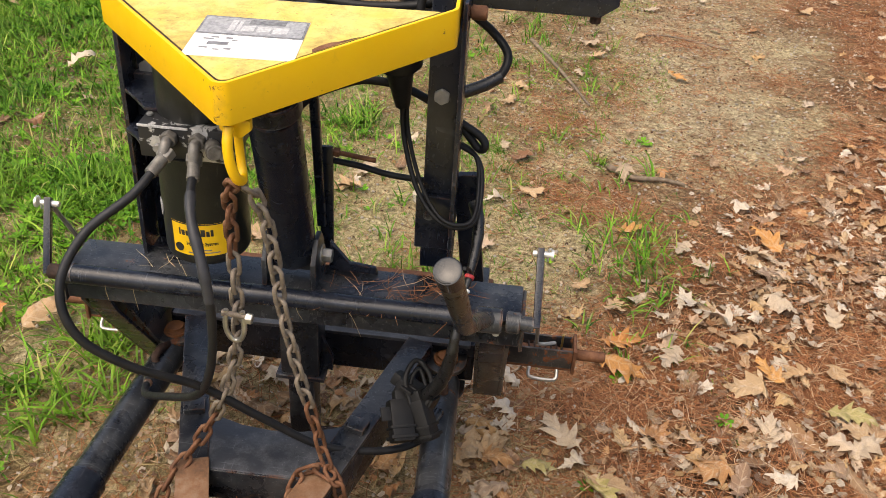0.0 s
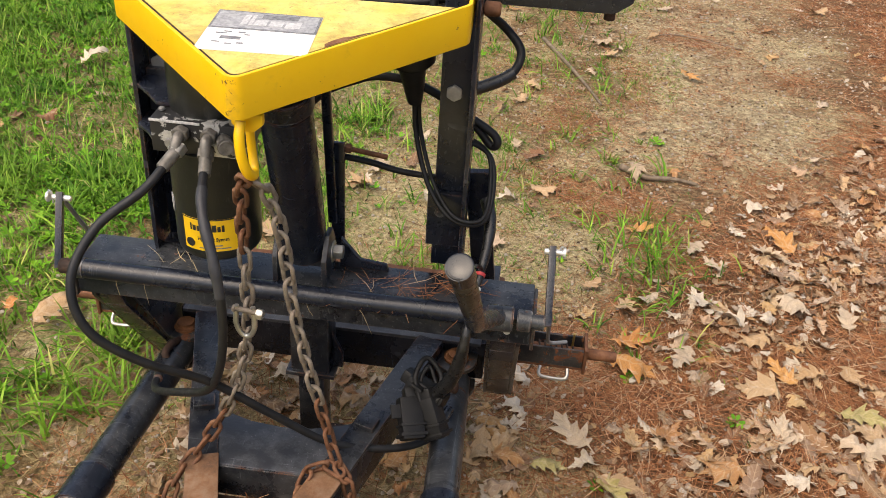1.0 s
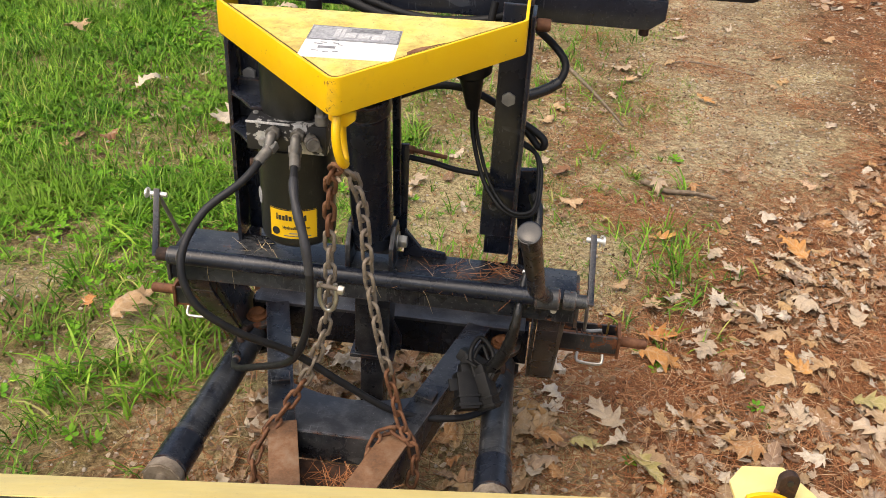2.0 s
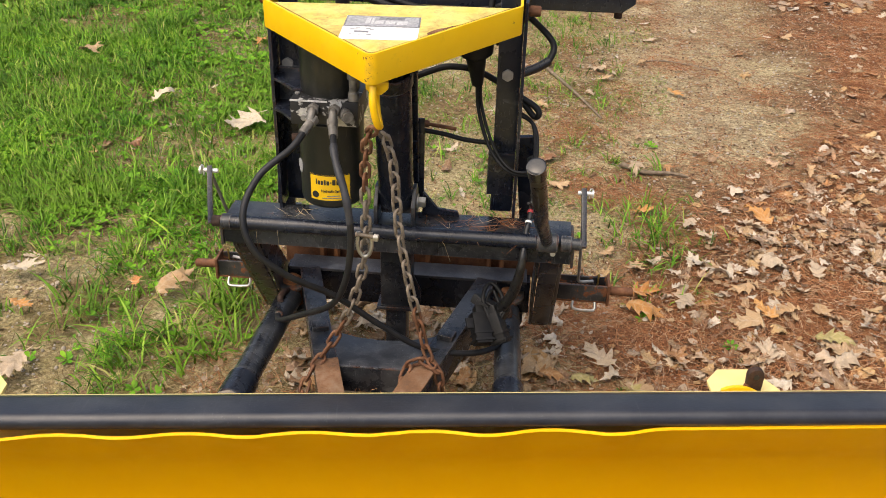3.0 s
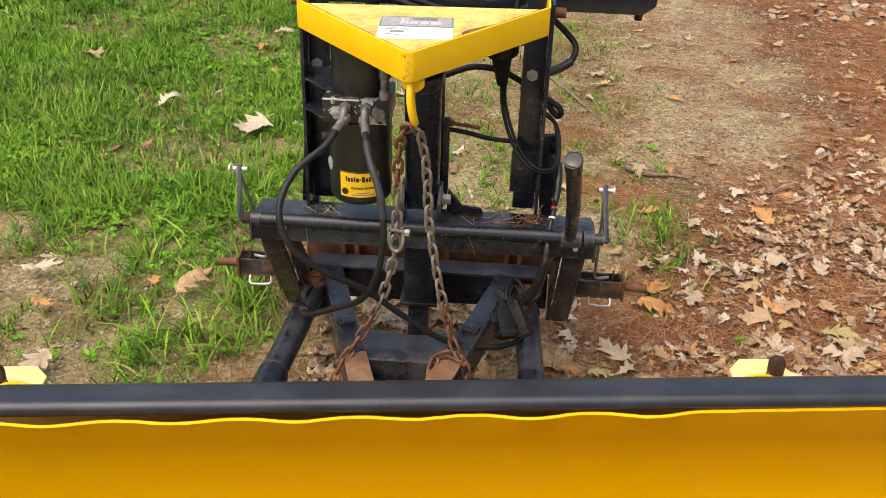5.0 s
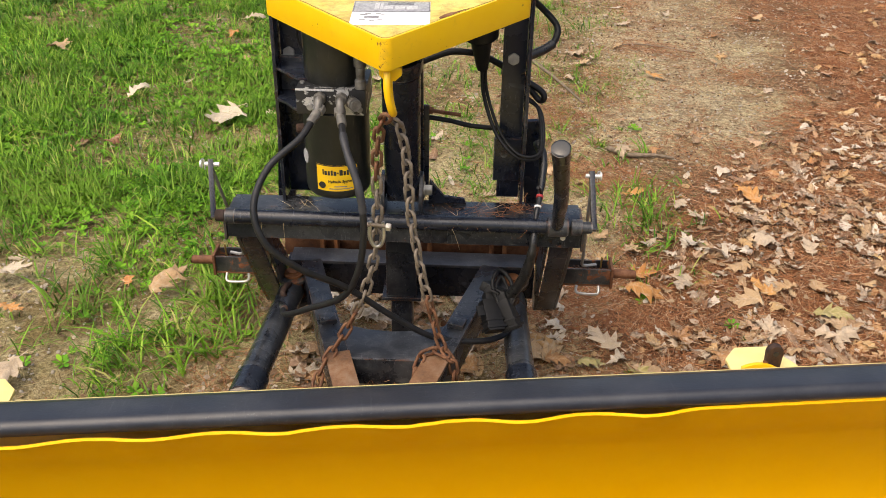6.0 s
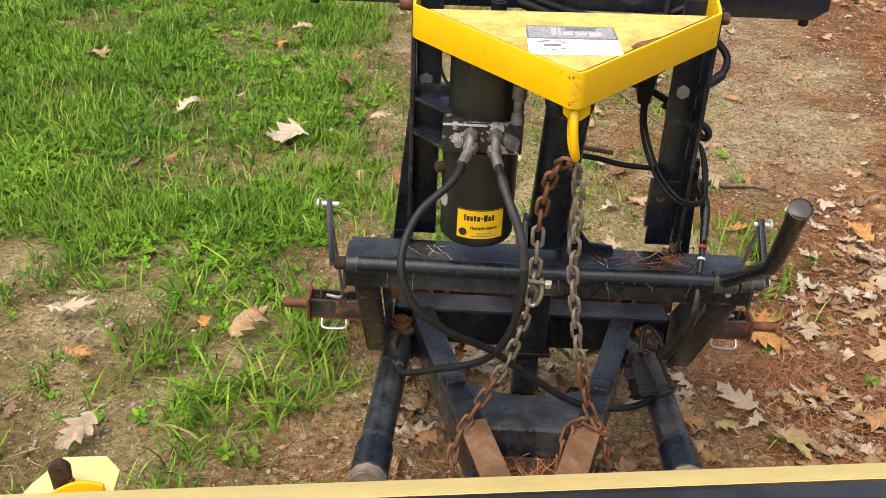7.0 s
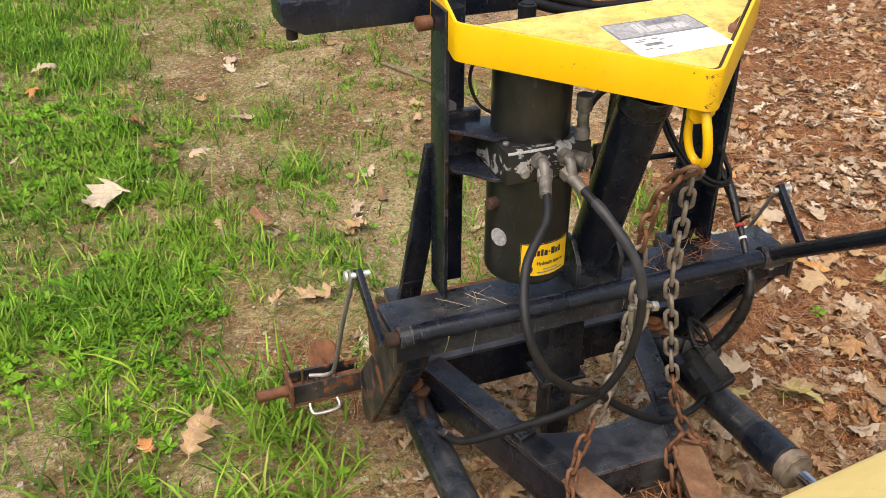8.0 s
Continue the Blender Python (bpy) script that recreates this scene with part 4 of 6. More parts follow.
part("gusset_plate", prism(cut, "z", 0.2625, 0.2735, 0.0015), BLACK_SATIN, af, "dusty black gusset plate")
part("gusset_lip", box((-0.132, -0.190, 0.200), (0.082, -0.1845, 0.2745), 0.002), BLACK_WORN, af)
part("nose_plate", prism([(-0.132, -0.1905), (0.082, -0.1905), (0.065, -0.36), (0.005, -0.43), (-0.055, -0.43), (-0.115, -0.36)], "z", 0.188, 0.198, 0.002), RUST_DARK, af)
part("nose_pin", cyl((-0.025, -0.400, 0.165), (-0.025, -0.400, 0.255), 0.024, 20, w=0.003), RUST_DARK, af)

# ---- support leg under the headgear ----
leg = thing("support_leg", "black square steel support leg standing on the dirt", "stand", (-0.016, 0.155, 0))
part("leg_tube", box((-0.043, 0.126, 0.010), (0.014, 0.182, 0.2395), 0.003), BLACK_WORN, leg)
part("foot_plate", box((-0.085, 0.092, -0.006), (0.055, 0.217, 0.010), 0.002), RUST_DARK, leg)

# ---- spring-pin receivers and their pull handles ----
for s in (-1, 1):
    X = lambda v: s * v
    rc = thing("pin_receiver", "rusty steel spring-pin housing with a round mounting pin", "pin housing", (s * 0.5, 0.345, 0.2))
    for n, (x0, y0, z0), (x1, y1, z1) in (("base", (0.4145, 0.316, 0.176), (0.566, 0.372, 0.182)), ("side", (0.4145, 0.316, 0.1825), (0.566, 0.322, 0.232)), ("side", (0.4145, 0.366, 0.1825), (0.566, 0.372, 0.232)), ("end", (0.5665, 0.310, 0.172), (0.574, 0.378, 0.238))):
        part(n, box((min(X(x0), X(x1)), y0, z0), (max(X(x0), X(x1)), y1, z1), 0.0015), RUST if n != "side" else BLACK_RUSTY, rc)
    if s < 0:
        part("stop_disc", cyl((-0.462, 0.452, 0.190), (-0.470, 0.446, 0.196), 0.042, 28, w=0.002), RUST, rc, "rusty round steel disc")
        part("disc_arm", beam((-0.44, 0.372, 0.190), (-0.462, 0.450, 0.190), 0.020, 0.012, 0.002), RUST, rc)
    part("mounting_pin", cyl((X(0.415), 0.344, 0.207), (X(0.642), 0.344, 0.203), 0.0128, 20, w=0.003), RUST, rc, "rusty round steel pin")
    coil = [(X(0.462 + 0.0021 * k), 0.344 + 0.0165 * math.cos(k * 1.05), 0.207 + 0.0165 * math.sin(k * 1.05)) for k in range(40)]
    part("spring", tube(coil, 0.0022, 6, smooth=2), RUST_DARK, rc)
    part("cotter", cyl((X(0.540), 0.344, 0.214), (X(0.540), 0.338, 0.262), 0.0028, 8), BRASS, rc, "small brass-coloured pin")
    part("wire_clip", tube([(X(0.472), 0.312, 0.180), (X(0.470), 0.298, 0.172), (X(0.480), 0.291, 0.167), (X(0.524), 0.291, 0.165), (X(0.534), 0.298, 0.170), (X(0.534), 0.312, 0.180)], 0.0042, 8, smooth=4), ZINC, rc, "bright zinc wire clip")
    ph = thing("pull_handle", "thin black flat-bar pull handle with a bright clevis pin", "handle", (s * 0.45, 0.0, 0.55))
    top = Vector((-0.474, 0.080, 0.646)) if s < 0 else Vector((0.452, 0.102, 0.636))
    part("flat_bar", beam((X(0.458), -0.002, 0.540), top + Vector((0, 0, 0.010)), 0.0125, 0.016, 0.001), BLACK, ph)
    part("link_rod", tube([top + Vector((s * 0.004, 0.004, 0)), top.lerp(Vector((X(0.475), 0.29, 0.300)), 0.5) + Vector((s * 0.004, 0, 0.004)), (X(0.478), 0.280, 0.300), (X(0.485), 0.318, 0.245), (X(0.525), 0.338, 0.236)], 0.0046, 8, smooth=4), BOLT_GREY, ph, "dull grey steel link rod")
    part("clevis_pin", cyl(top + Vector((-0.014, -0.004, 0)), top + Vector((0.022, -0.004, 0)), 0.0058, 14, w=0.001), BRIGHT_ZINC, ph, "bright clevis pin")
    part("pin_head", cyl(top + Vector((s * 0.020, -0.004, 0)), top + Vector((s * 0.025, -0.004, 0)), 0.0105, 16, w=0.001), BRIGHT_ZINC, ph)
    part("cotter", tube([top + Vector((s * 0.015, -0.004, -0.014)), top + Vector((s * 0.015, -0.004, 0.010)), top + Vector((s * 0.020, -0.006, 0.014))], 0.0021, 6, smooth=3), BRIGHT_ZINC, ph)

# ---- bent lever on the pivot bar ----
lever = thing("attachment_lever", "bent black tube lever with a worn rubber grip", "lever", (0.37, 0, 0.55))
part("lever_hub", cyl((0.345, -0.004, 0.549), (0.3955, -0.004, 0.549), 0.024, 28, w=0.003), BLACK_WORN, lever)
part("lever_tube", tube([(0.368, -0.006, 0.553), (0.360, -0.10, 0.622), (0.350, -0.20, 0.694), (0.342, -0.285, 0.755), (0.339, -0.320, 0.785), (0.335, -0.350, 0.828), (0.331, -0.372, 0.862)], 0.0148, 18), BLACK, lever)
part("grip", tube([(0.334, -0.352, 0.832), (0.329, -0.380, 0.874), (0.323, -0.410, 0.920), (0.319, -0.427, 0.946), (0.3183, -0.430, 0.951)], lambda u: 0.0152 + 0.0018 * u if u < 0.85 else 0.0167 * math.sqrt(max(0.0, 1 - ((u - 0.85) / 0.152) ** 2)) + 0.001, 20), GRIP, lever, "worn shiny black grip")
part("grip_end", tube([(0.3222, -0.4135, 0.9255), (0.3190, -0.4275, 0.9475), (0.3180, -0.4312, 0.9530)], lambda u: 0.0178 if u < 0.7 else 0.0178 * math.sqrt(max(0.0, 1 - ((u - 0.7) / 0.305) ** 2)) + 0.001, 20), GRIP_END, lever, "glossy black rounded end cap")

# ---- chains ----
def link_mesh(name, mat, pitch=0.0335, wide=0.0195, r=0.0040):
    h = pitch / 2 - 0.002
    w = wide / 2
    pts = [(w * math.cos(a), 0, h - w + 0.006 + w * math.sin(a)) for a in np.linspace(0, math.pi, 7)] + [(w * math.cos(a), 0, -(h - w + 0.006) + w * math.sin(a)) for a in np.linspace(math.pi, 2 * math.pi, 7)]
    b = tube(pts, r, 8, closed=True, smooth=2)
    me = bpy.data.meshes.new(name)
    b.to_mesh(me)
    b.free()
    return finish(me, mat, 180)


LINK_R, LINK_G = link_mesh("link", CHAIN_RUSTY), link_mesh("link", CHAIN_GREY)


def chain(label, line, rusty_at, twist=20):
    """A hanging chain: links one by one along a smooth line, each a quarter turn on."""
    c = thing("lift_chain", label, "chain", line[-1])
    off = ORIGIN[c.name]
    path = glide(line, 30)
    pitch, got, k = 0.0335, 0.0, 0
    ref = Vector((1, 0, 0))
    for a, b in zip(path, path[1:]):
        got += (b - a).length
        if got >= pitch * k + pitch / 2:
            d = (b - a).normalized()
            ref = (ref - d * ref.dot(d)).normalized()
            side = Matrix.Rotation(radians(90 * (k % 2) + twist + random.uniform(-9, 9)), 3, d) @ ref
            m = Matrix((side, d.cross(side), d)).transposed().to_4x4()
            ob = new("link", LINK_R if rusty_at(a) else LINK_G)
            ob.parent = c
            ob.matrix_local = Matrix.Translation(a - off) @ m
            k += 1
    return c


CH_L = [(-0.012, -0.222, 0.915), (-0.030, -0.190, 0.880), (-0.040, -0.165, 0.820), (-0.045, -0.152, 0.743), (-0.044, -0.155, 0.660), (-0.048, -0.150, 0.580), (-0.060, -0.150, 0.510), (-0.082, -0.155, 0.430), (-0.118, -0.160, 0.350), (-0.152, -0.185, 0.298), (-0.176, -0.225, 0.270), (-0.184, -0.262, 0.235), (-0.165, -0.280, 0.185), (-0.130, -0.270, 0.150)]
CH_R = [(-0.002, -0.212, 0.905), (0.010, -0.185, 0.868), (0.020, -0.168, 0.804), (0.025, -0.155, 0.720), (0.030, -0.150, 0.638), (0.043, -0.148, 0.556), (0.057, -0.146, 0.476), (0.076, -0.146, 0.396), (0.096, -0.158, 0.322), (0.112, -0.176, 0.297), (0.130, -0.192, 0.276), (0.138, -0.202, 0.225), (0.132, -0.212, 0.180)]
chain("heavy steel chain, rusty at both ends, hanging from the yellow hook", CH_L, lambda p: p.z > 0.735 or p.z < 0.375)
chain("heavy grey steel chain, rusty below, hanging from the yellow hook", CH_R, lambda p: p.z < 0.43)
chain("loop of rusty chain laid across the bare frame end", [(0.118, -0.186, 0.291), (0.092, -0.178, 0.297), (0.062, -0.186, 0.291), (0.046, -0.214, 0.262), (0.042, -0.240, 0.222)], lambda p: True)
sh = thing("chain_shackle", "bright zinc quick link with a hexagon nut on the chain", "shackle", (-0.04, -0.165, 0.60))
part("shackle_loop", tube([(-0.059, -0.170, 0.640), (-0.061, -0.172, 0.606), (-0.055, -0.171, 0.584), (-0.045, -0.170, 0.577), (-0.035, -0.171, 0.584), (-0.029, -0.172, 0.606), (-0.031, -0.171, 0.640)], 0.0046, 10, smooth=4), ZINC, sh)
part("shackle_bolt", cyl((-0.060, -0.171, 0.634), (-0.012, -0.175, 0.631), 0.0046, 14), CHAIN_GREY, sh)
part("nut", cyl((-0.024, -0.175, 0.631), (-0.013, -0.176, 0.6303), 0.0098, 6, w=0.001), ZINC, sh)
part("bolt_head", cyl((-0.066, -0.171, 0.634), (-0.060, -0.171, 0.6335), 0.0068, 6, w=0.001), CHAIN_GREY, sh)

# ---- electric cables and plugs ----
def cable(label, line, r=0.0065, mat=None, name="electric_cable"):
    c = thing(name, label, "cable", line[-1])
    part("jacket", tube(line, r, 10), mat or CABLE, c)
    return c


cable("black cable loop tied behind the upright", [(0.291, 0.250, 1.020), (0.325, 0.270, 0.985), (0.352, 0.255, 0.958), (0.352, 0.235, 0.935), (0.330, 0.215, 0.915), (0.262, 0.178, 0.898)], 0.0080)
cable("thick taped cable joint beside the upright", [(0.345, 0.225, 0.922), (0.318, 0.208, 0.910), (0.272, 0.182, 0.899)], 0.0115, TAPE)
cable("thin black cable hanging in a loop round the upright", [(0.176, 0.170, 0.905), (0.183, 0.165, 0.812), (0.217, 0.122, 0.729), (0.266, 0.090, 0.686), (0.319, 0.100, 0.681), (0.332, 0.148, 0.717), (0.318, 0.190, 0.771), (0.258, 0.186, 0.806)], 0.0047)
cable("second strand of the thin cable loop", [(0.184, 0.172, 0.900), (0.190, 0.168, 0.820), (0.224, 0.126, 0.736), (0.270, 0.086, 0.694), (0.318, 0.096, 0.690), (0.326, 0.150, 0.725), (0.312, 0.192, 0.778), (0.254, 0.188, 0.814)], 0.0040)
cable("black cable crossing behind the lift ram", [(-0.020, 0.130, 0.850), (0.020, 0.150, 0.885), (0.070, 0.165, 0.905), (0.110, 0.175, 0.913), (0.165, 0.185, 0.905), (0.215, 0.195, 0.880), (0.262, 0.195, 0.850), (0.318, 0.190, 0.818), (0.330, 0.185, 0.800), (0.318, 0.190, 0.792), (0.285, 0.196, 0.826), (0.225, 0.190, 0.862)], 0.0078)
cable("black hose between the ram and the upright", [(0.040, 0.176, 0.745), (0.100, 0.180, 0.735), (0.155, 0.182, 0.722), (0.240, 0.182, 0.716)], 0.0062)
cable("thin black wire beside the motor", [(-0.235, 0.110, 1.03), (-0.250, 0.115, 0.97), (-0.236, 0.105, 0.925), (-0.205, 0.090, 0.905)], 0.0030)
cn = thing("cable_connector", "black moulded cable connector hanging under the lift arm", "connector", (0.176, 0.155, 0.93))
part("socket_body", cyl((0.168, 0.150, 1.010), (0.172, 0.152, 0.952), 0.047, 22, r2=0.040, w=0.006), CABLE, cn)
part("boot", cyl((0.172, 0.152, 0.954), (0.178, 0.168, 0.872), 0.026, 18, r2=0.013, w=0.004), CABLE, cn)
tp = thing("taped_cable", "black cable wrapped in worn shiny tape over the beam", "cable", (0.274, -0.007, 0.33))
part("wrapped_cable", tube([(0.322, 0.165, 0.690), (0.334, 0.118, 0.660), (0.328, 0.060, 0.605), (0.318, 0.012, 0.566), (0.313, -0.026, 0.510), (0.306, -0.030, 0.455), (0.292, -0.020, 0.400), (0.268, -0.006, 0.350)], lambda u: 0.0058 + 0.0068 * max(0.0, 1 - u / 0.30) ** 0.7 + 0.0070 * min(1, max(0, (u - 0.45) / 0.30)) + 0.0012 * abs(math.sin(u * 41 + 1)), 14, smooth=14), TAPE, tp)
part("red_tie", cyl((0.3272, 0.055, 0.6005), (0.3262, 0.050, 0.5970), 0.0092, 14), RED_TIE, tp, "thin red tie")
part("white_mark", cyl((0.3225, 0.033, 0.5835), (0.3218, 0.029, 0.5805), 0.0086, 14), LABEL_WHITE, tp, "white paint mark")
part("pigtail", tube([(0.330, 0.060, 0.602), (0.325, 0.040, 0.625), (0.318, 0.020, 0.640)], 0.0035, 8, smooth=3), CABLE, tp)
pg = thing("electric_plug", "black rectangular plow wiring plugs lying on the frame", "plug", (0.25, 0.0, 0.28))
for i, (x, y, z, a) in enumerate(((0.222, -0.040, 0.308, 24), (0.262, -0.030, 0.306, 18), (0.246, 0.012, 0.334, 30))):
    b = bmesh.new()
    m = pose(x, y, z, (38, 62, 15)[i], (8, -34, 25)[i], a + (0, -30, 40)[i])
    for at, size, w in (((0, 0, 0), (0.034, 0.062, 0.026), 0.005), ((0.004, 0.034, 0.002), (0.024, 0.022, 0.020), 0.006), ((0, -0.024, 0), (0.040, 0.005, 0.031), 0.001), ((0, -0.010, 0), (0.038, 0.004, 0.029), 0.001), ((-0.020, 0.010, 0.008), (0.022, 0.020, 0.004), 0.001)):
        c = bmesh.new()
        bmesh.ops.create_cube(c, size=1, matrix=m @ Matrix.Scale(1.32, 4) @ Matrix.Translation(at) @ Matrix.Diagonal((*size, 1)))
        bev(c, w)
        b = merge(b, c)
    part("plug_body", b, CABLE, pg)
part("plug_lead", tube([(0.238, -0.020, 0.335), (0.222, 0.010, 0.372), (0.238, 0.045, 0.392), (0.268, 0.030, 0.370), (0.276, 0.000, 0.335)], 0.0052, 10), CABLE, pg)
part("plug_lead", tube([(0.250, -0.015, 0.330), (0.232, 0.015, 0.358), (0.245, 0.040, 0.374), (0.262, 0.020, 0.352)], 0.0042, 10), CABLE, pg)

# ---- blade ----
BLADE_TURN = math.degrees(math.atan(0.11))
blade = thing("snow_plow_blade", "yellow snow-plow blade with a black top edge strip", "plow blade", (0, -0.79, 0), turn=BLADE_TURN)
blade.rotation_euler.y = radians(-0.9)
ORIGIN[blade.name] = Vector((0, 0, 0))
HALF = 1.145


def swept(profile, x0, x1, steps, lift=None, thick=0.006, closed=False):
    """A sheet with one profile (depth, height) drawn along the blade."""
    b = bmesh.new()
    rows = []
    n = len(profile)
    norm = []
    for i, (u, z) in enumerate(profile):
        a, c = Vector(profile[max(i - 1, 0)]), Vector(profile[min(i + 1, n - 1)])
        t = (c - a).normalized()
        norm.append(Vector((-t.y, t.x)))
    for k in range(steps + 1):
        x = x0 + (x1 - x0) * k / steps
        row = []
        for side in (0, 1):
            for i, (u, z) in enumerate(profile):
                du, dz = lift(x, i) if lift else (0, 0)
                row.append(b.verts.new((x, u + du + norm[i].x * thick * side, z + dz + norm[i].y * thick * side)))
        rows.append(row)
    ring = list(range(n)) + list(range(2 * n - 1, n - 1, -1))
    for r0, r1 in zip(rows, rows[1:]):
        for j in range(2 * n):
            p, q = ring[j], ring[(j + 1) % (2 * n)]
            b.faces.new((r0[p], r0[q], r1[q], r1[p]))
    b.faces.new([rows[0][j] for j in ring])
    b.faces.new([rows[-1][j] for j in ring[::-1]])
    return b


def smooth_profile(pts, n=4):
    return [(v.x, v.y) for v in glide([(u, z, 0) for u, z in pts], n)]


front = smooth_profile([(-0.010, 0.596), (0.034, 0.535), (0.088, 0.450), (0.125, 0.350), (0.142, 0.245), (0.135, 0.145), (0.105, 0.050)])


def wave(x, i):
    """Buckles of the loose plastic edge: one dip to each bolt spacing, none near the flat end."""
    a = max(0.0, 1 - i / 6.0)
    dip = (0.5 + 0.5 * math.cos((x + 0.572 + 0.010 * math.sin(x * 5.0)) * math.tau / 0.214)) ** 1.25
    dip *= (0.0105 + 0.004 * noise.noise((x * 3.1, 0.4, 2.0))) * min(1, max(0, (0.66 - x) / 0.12))
    w = 0.012 + 0.007 * x - dip + 0.0010 * noise.noise((x * 45, 1.0, 2.0))
    return a * w, 0.0


part("poly_sheet", swept(front, -HALF, HALF, 240, wave, 0.0055), POLY, blade, "buckled yellow plastic moldboard sheet", smooth=60)
back = smooth_profile([(0.110, 0.588), (0.185, 0.530), (0.266, 0.463), (0.300, 0.431), (0.335, 0.365), (0.345, 0.280), (0.330, 0.150), (0.290, 0.060)])
part("back_skin", swept(back, -HALF, HALF, 1, None, 0.005), YELLOW_SKYLIT, blade, "pale yellow painted steel back", smooth=60)
part("back_lip", swept([(0.1045, 0.556), (0.1055, 0.590), (0.108, 0.594)], -HALF, HALF, 1, None, 0.005), YELLOW_SKYLIT, blade, "pale yellow steel edge behind the strip")
part("top_strip", swept([(0.0225 + 0.0095 * math.cos(a), 0.6118 + 0.0095 * math.sin(a)) for a in np.linspace(radians(225), radians(80), 9)] + [(0.075, 0.6125), (0.077, 0.6115), (0.096, 0.5990), (0.100, 0.5940), (0.101, 0.580)], -HALF, HALF, 1, None, 0.006), BLACK_STRIP, blade, "black steel top angle", smooth=24)
part("cutting_edge", prism([(0.098, 0.0), (0.112, 0.0), (0.128, 0.105), (0.114, 0.105)], "x", -HALF, HALF, 0.002), RUST_DARK, blade)
part("bottom_channel", prism([(0.128, 0.040), (0.292, 0.040), (0.292, 0.110), (0.150, 0.110)], "x", -HALF, HALF, 0.003), YELLOW_DIRTY, blade)
for x, m in ((-0.812, -1), (0.862, 1)):
    outline = [(x - m * 0.078, 0.334), (x + m * 0.084, 0.334), (x + m * 0.068, 0.375), (x + m * 0.030, 0.440), (x - m * 0.046, 0.440), (x - m * 0.078, 0.402)]
    e = part("spring_ear", prism(outline, "z", 0.382, 0.391, 0.002), YELLOW_SKYLIT, blade, "pale yellow plate with cut-off corners")
    arch = [(x - m * 0.066, 0.392)] + [(x - m * (0.066 - 0.100 * u), 0.392 + 0.030 * math.sin(math.pi * (0.25 + 0.75 * u))) for u in np.linspace(0, 0.98, 10)] + [(x + m * 0.036, 0.392)]
    part("ear_gusset", prism(arch, "y", 0.338, 0.346, 0.001), YELLOW, e)
    tab = [(x - m * 0.006, 0.3915), (x + m * 0.026, 0.3915)] + [(x + m * (0.010 + 0.018 * math.cos(a)), 0.434 + 0.018 * math.sin(a)) for a in np.linspace(0, math.pi, 9)]
    h = part("hook_tab", prism(tab, "y", 0.356, 0.372, 0.003), RUST_DARK, e, "thick dark steel tab with a hole")
    # black disc stands in for a bored hole, its inner shade painted
    part("tab_hole", cyl((x + m * 0.010, 0.3555, 0.434), (x + m * 0.010, 0.3535, 0.434), 0.0060, 14), INK, e)
    part("tab_weld", tube([(x - m * 0.008, 0.358, 0.394), (x - m * 0.010, 0.356, 0.404), (x - m * 0.008, 0.358, 0.414)], 0.0055, 8, smooth=3), RUST, e)

# ---- pine needles and straw lying on the steel ----
def strands(count, seed, spot, length, wide, mat, name, label, category, flat=0.35):
    """Many thin curved strands as one mesh."""
    rng = random.Random(seed)
    vs, fs = [], []
    for _ in range(count):
        x, y, z = spot(rng)
        ln, w, a = length * rng.uniform(0.5, 1.2), wide * rng.uniform(0.7, 1.2), rng.uniform(0, 2 * math.pi)
        bend, tilt, roll = rng.uniform(-0.7, 0.7), rng.uniform(-flat, flat) * 0.3, rng.uniform(-1.2, 1.2)
        base, px, py = len(vs), x, y
        for k in range(3):
            u = k / 2 - 0.5
            h = a + bend * u
            if k:
                px, py = px + math.cos(h) * ln / 2, py + math.sin(h) * ln / 2
            pz = z + abs(u * ln * tilt) + 0.0008
            ww = w * (1.0 if k == 1 else 0.6)
            vs += [(px - math.sin(h) * ww, py + math.cos(h) * ww, pz), (px + math.sin(h) * ww, py - math.cos(h) * ww, pz + roll * ww)]
        for k in range(2):
            i = base + 2 * k
            fs.append((i, i + 1, i + 3, i + 2))
    me = bpy.data.meshes.new(name)
    me.from_pydata(vs, [], fs)
    return tagged(new(name, finish(me, mat, 180)), label, category, kind="stuff")


strands(48, 3, lambda r: (r.gauss(0.19, 0.07), min(0.105, max(0.02, r.gauss(0.055, 0.02))), 0.5465), 0.085, 0.0005, NEEDLE, "pine_needles", "dry pine needles lying on the black beam", "needles")
strands(34, 4, lambda r: (r.gauss(0.27, 0.022), r.gauss(0.075, 0.012), 0.550 + r.random() * 0.012), 0.05, 0.0008, NEEDLE, "pine_needles", "small heap of pine needles beside the upright", "needles", 1.2)
strands(110, 6, lambda r: (r.gauss(0.0, 0.045), min(-0.205, r.gauss(-0.26, 0.035)), 0.199 + r.random() * 0.014), 0.075, 0.0009, NEEDLE, "pine_needles", "dry pine needles heaped on the frame nose", "needles", 1.0)
strands(8, 8, lambda r: (r.gauss(-0.245, 0.018), r.gauss(0.050, 0.012), 0.5465), 0.065, 0.0005, STRAW, "straw", "pale straw blades on the black beam", "straw")

sv = None
for x, low, lean in ((-0.338, 0.498, -0.004), (-0.285, 0.484, -0.002), (0.118, 0.480, 0.020), (0.020, 0.506, 0.008)):
    sv = tube([(x, -0.0232, 0.5440), (x + lean * 0.35, -0.0210, 0.5290), (x + lean, -0.0100, low)], 0.0004, 5, smooth=4, bm=sv)
sme = bpy.data.meshes.new("straw")
sv.to_mesh(sme)
sv.free()
tagged(new("straw", finish(sme, STRAW, 180)), "thin pale straws hanging over the beam front", "straw", kind="stuff")

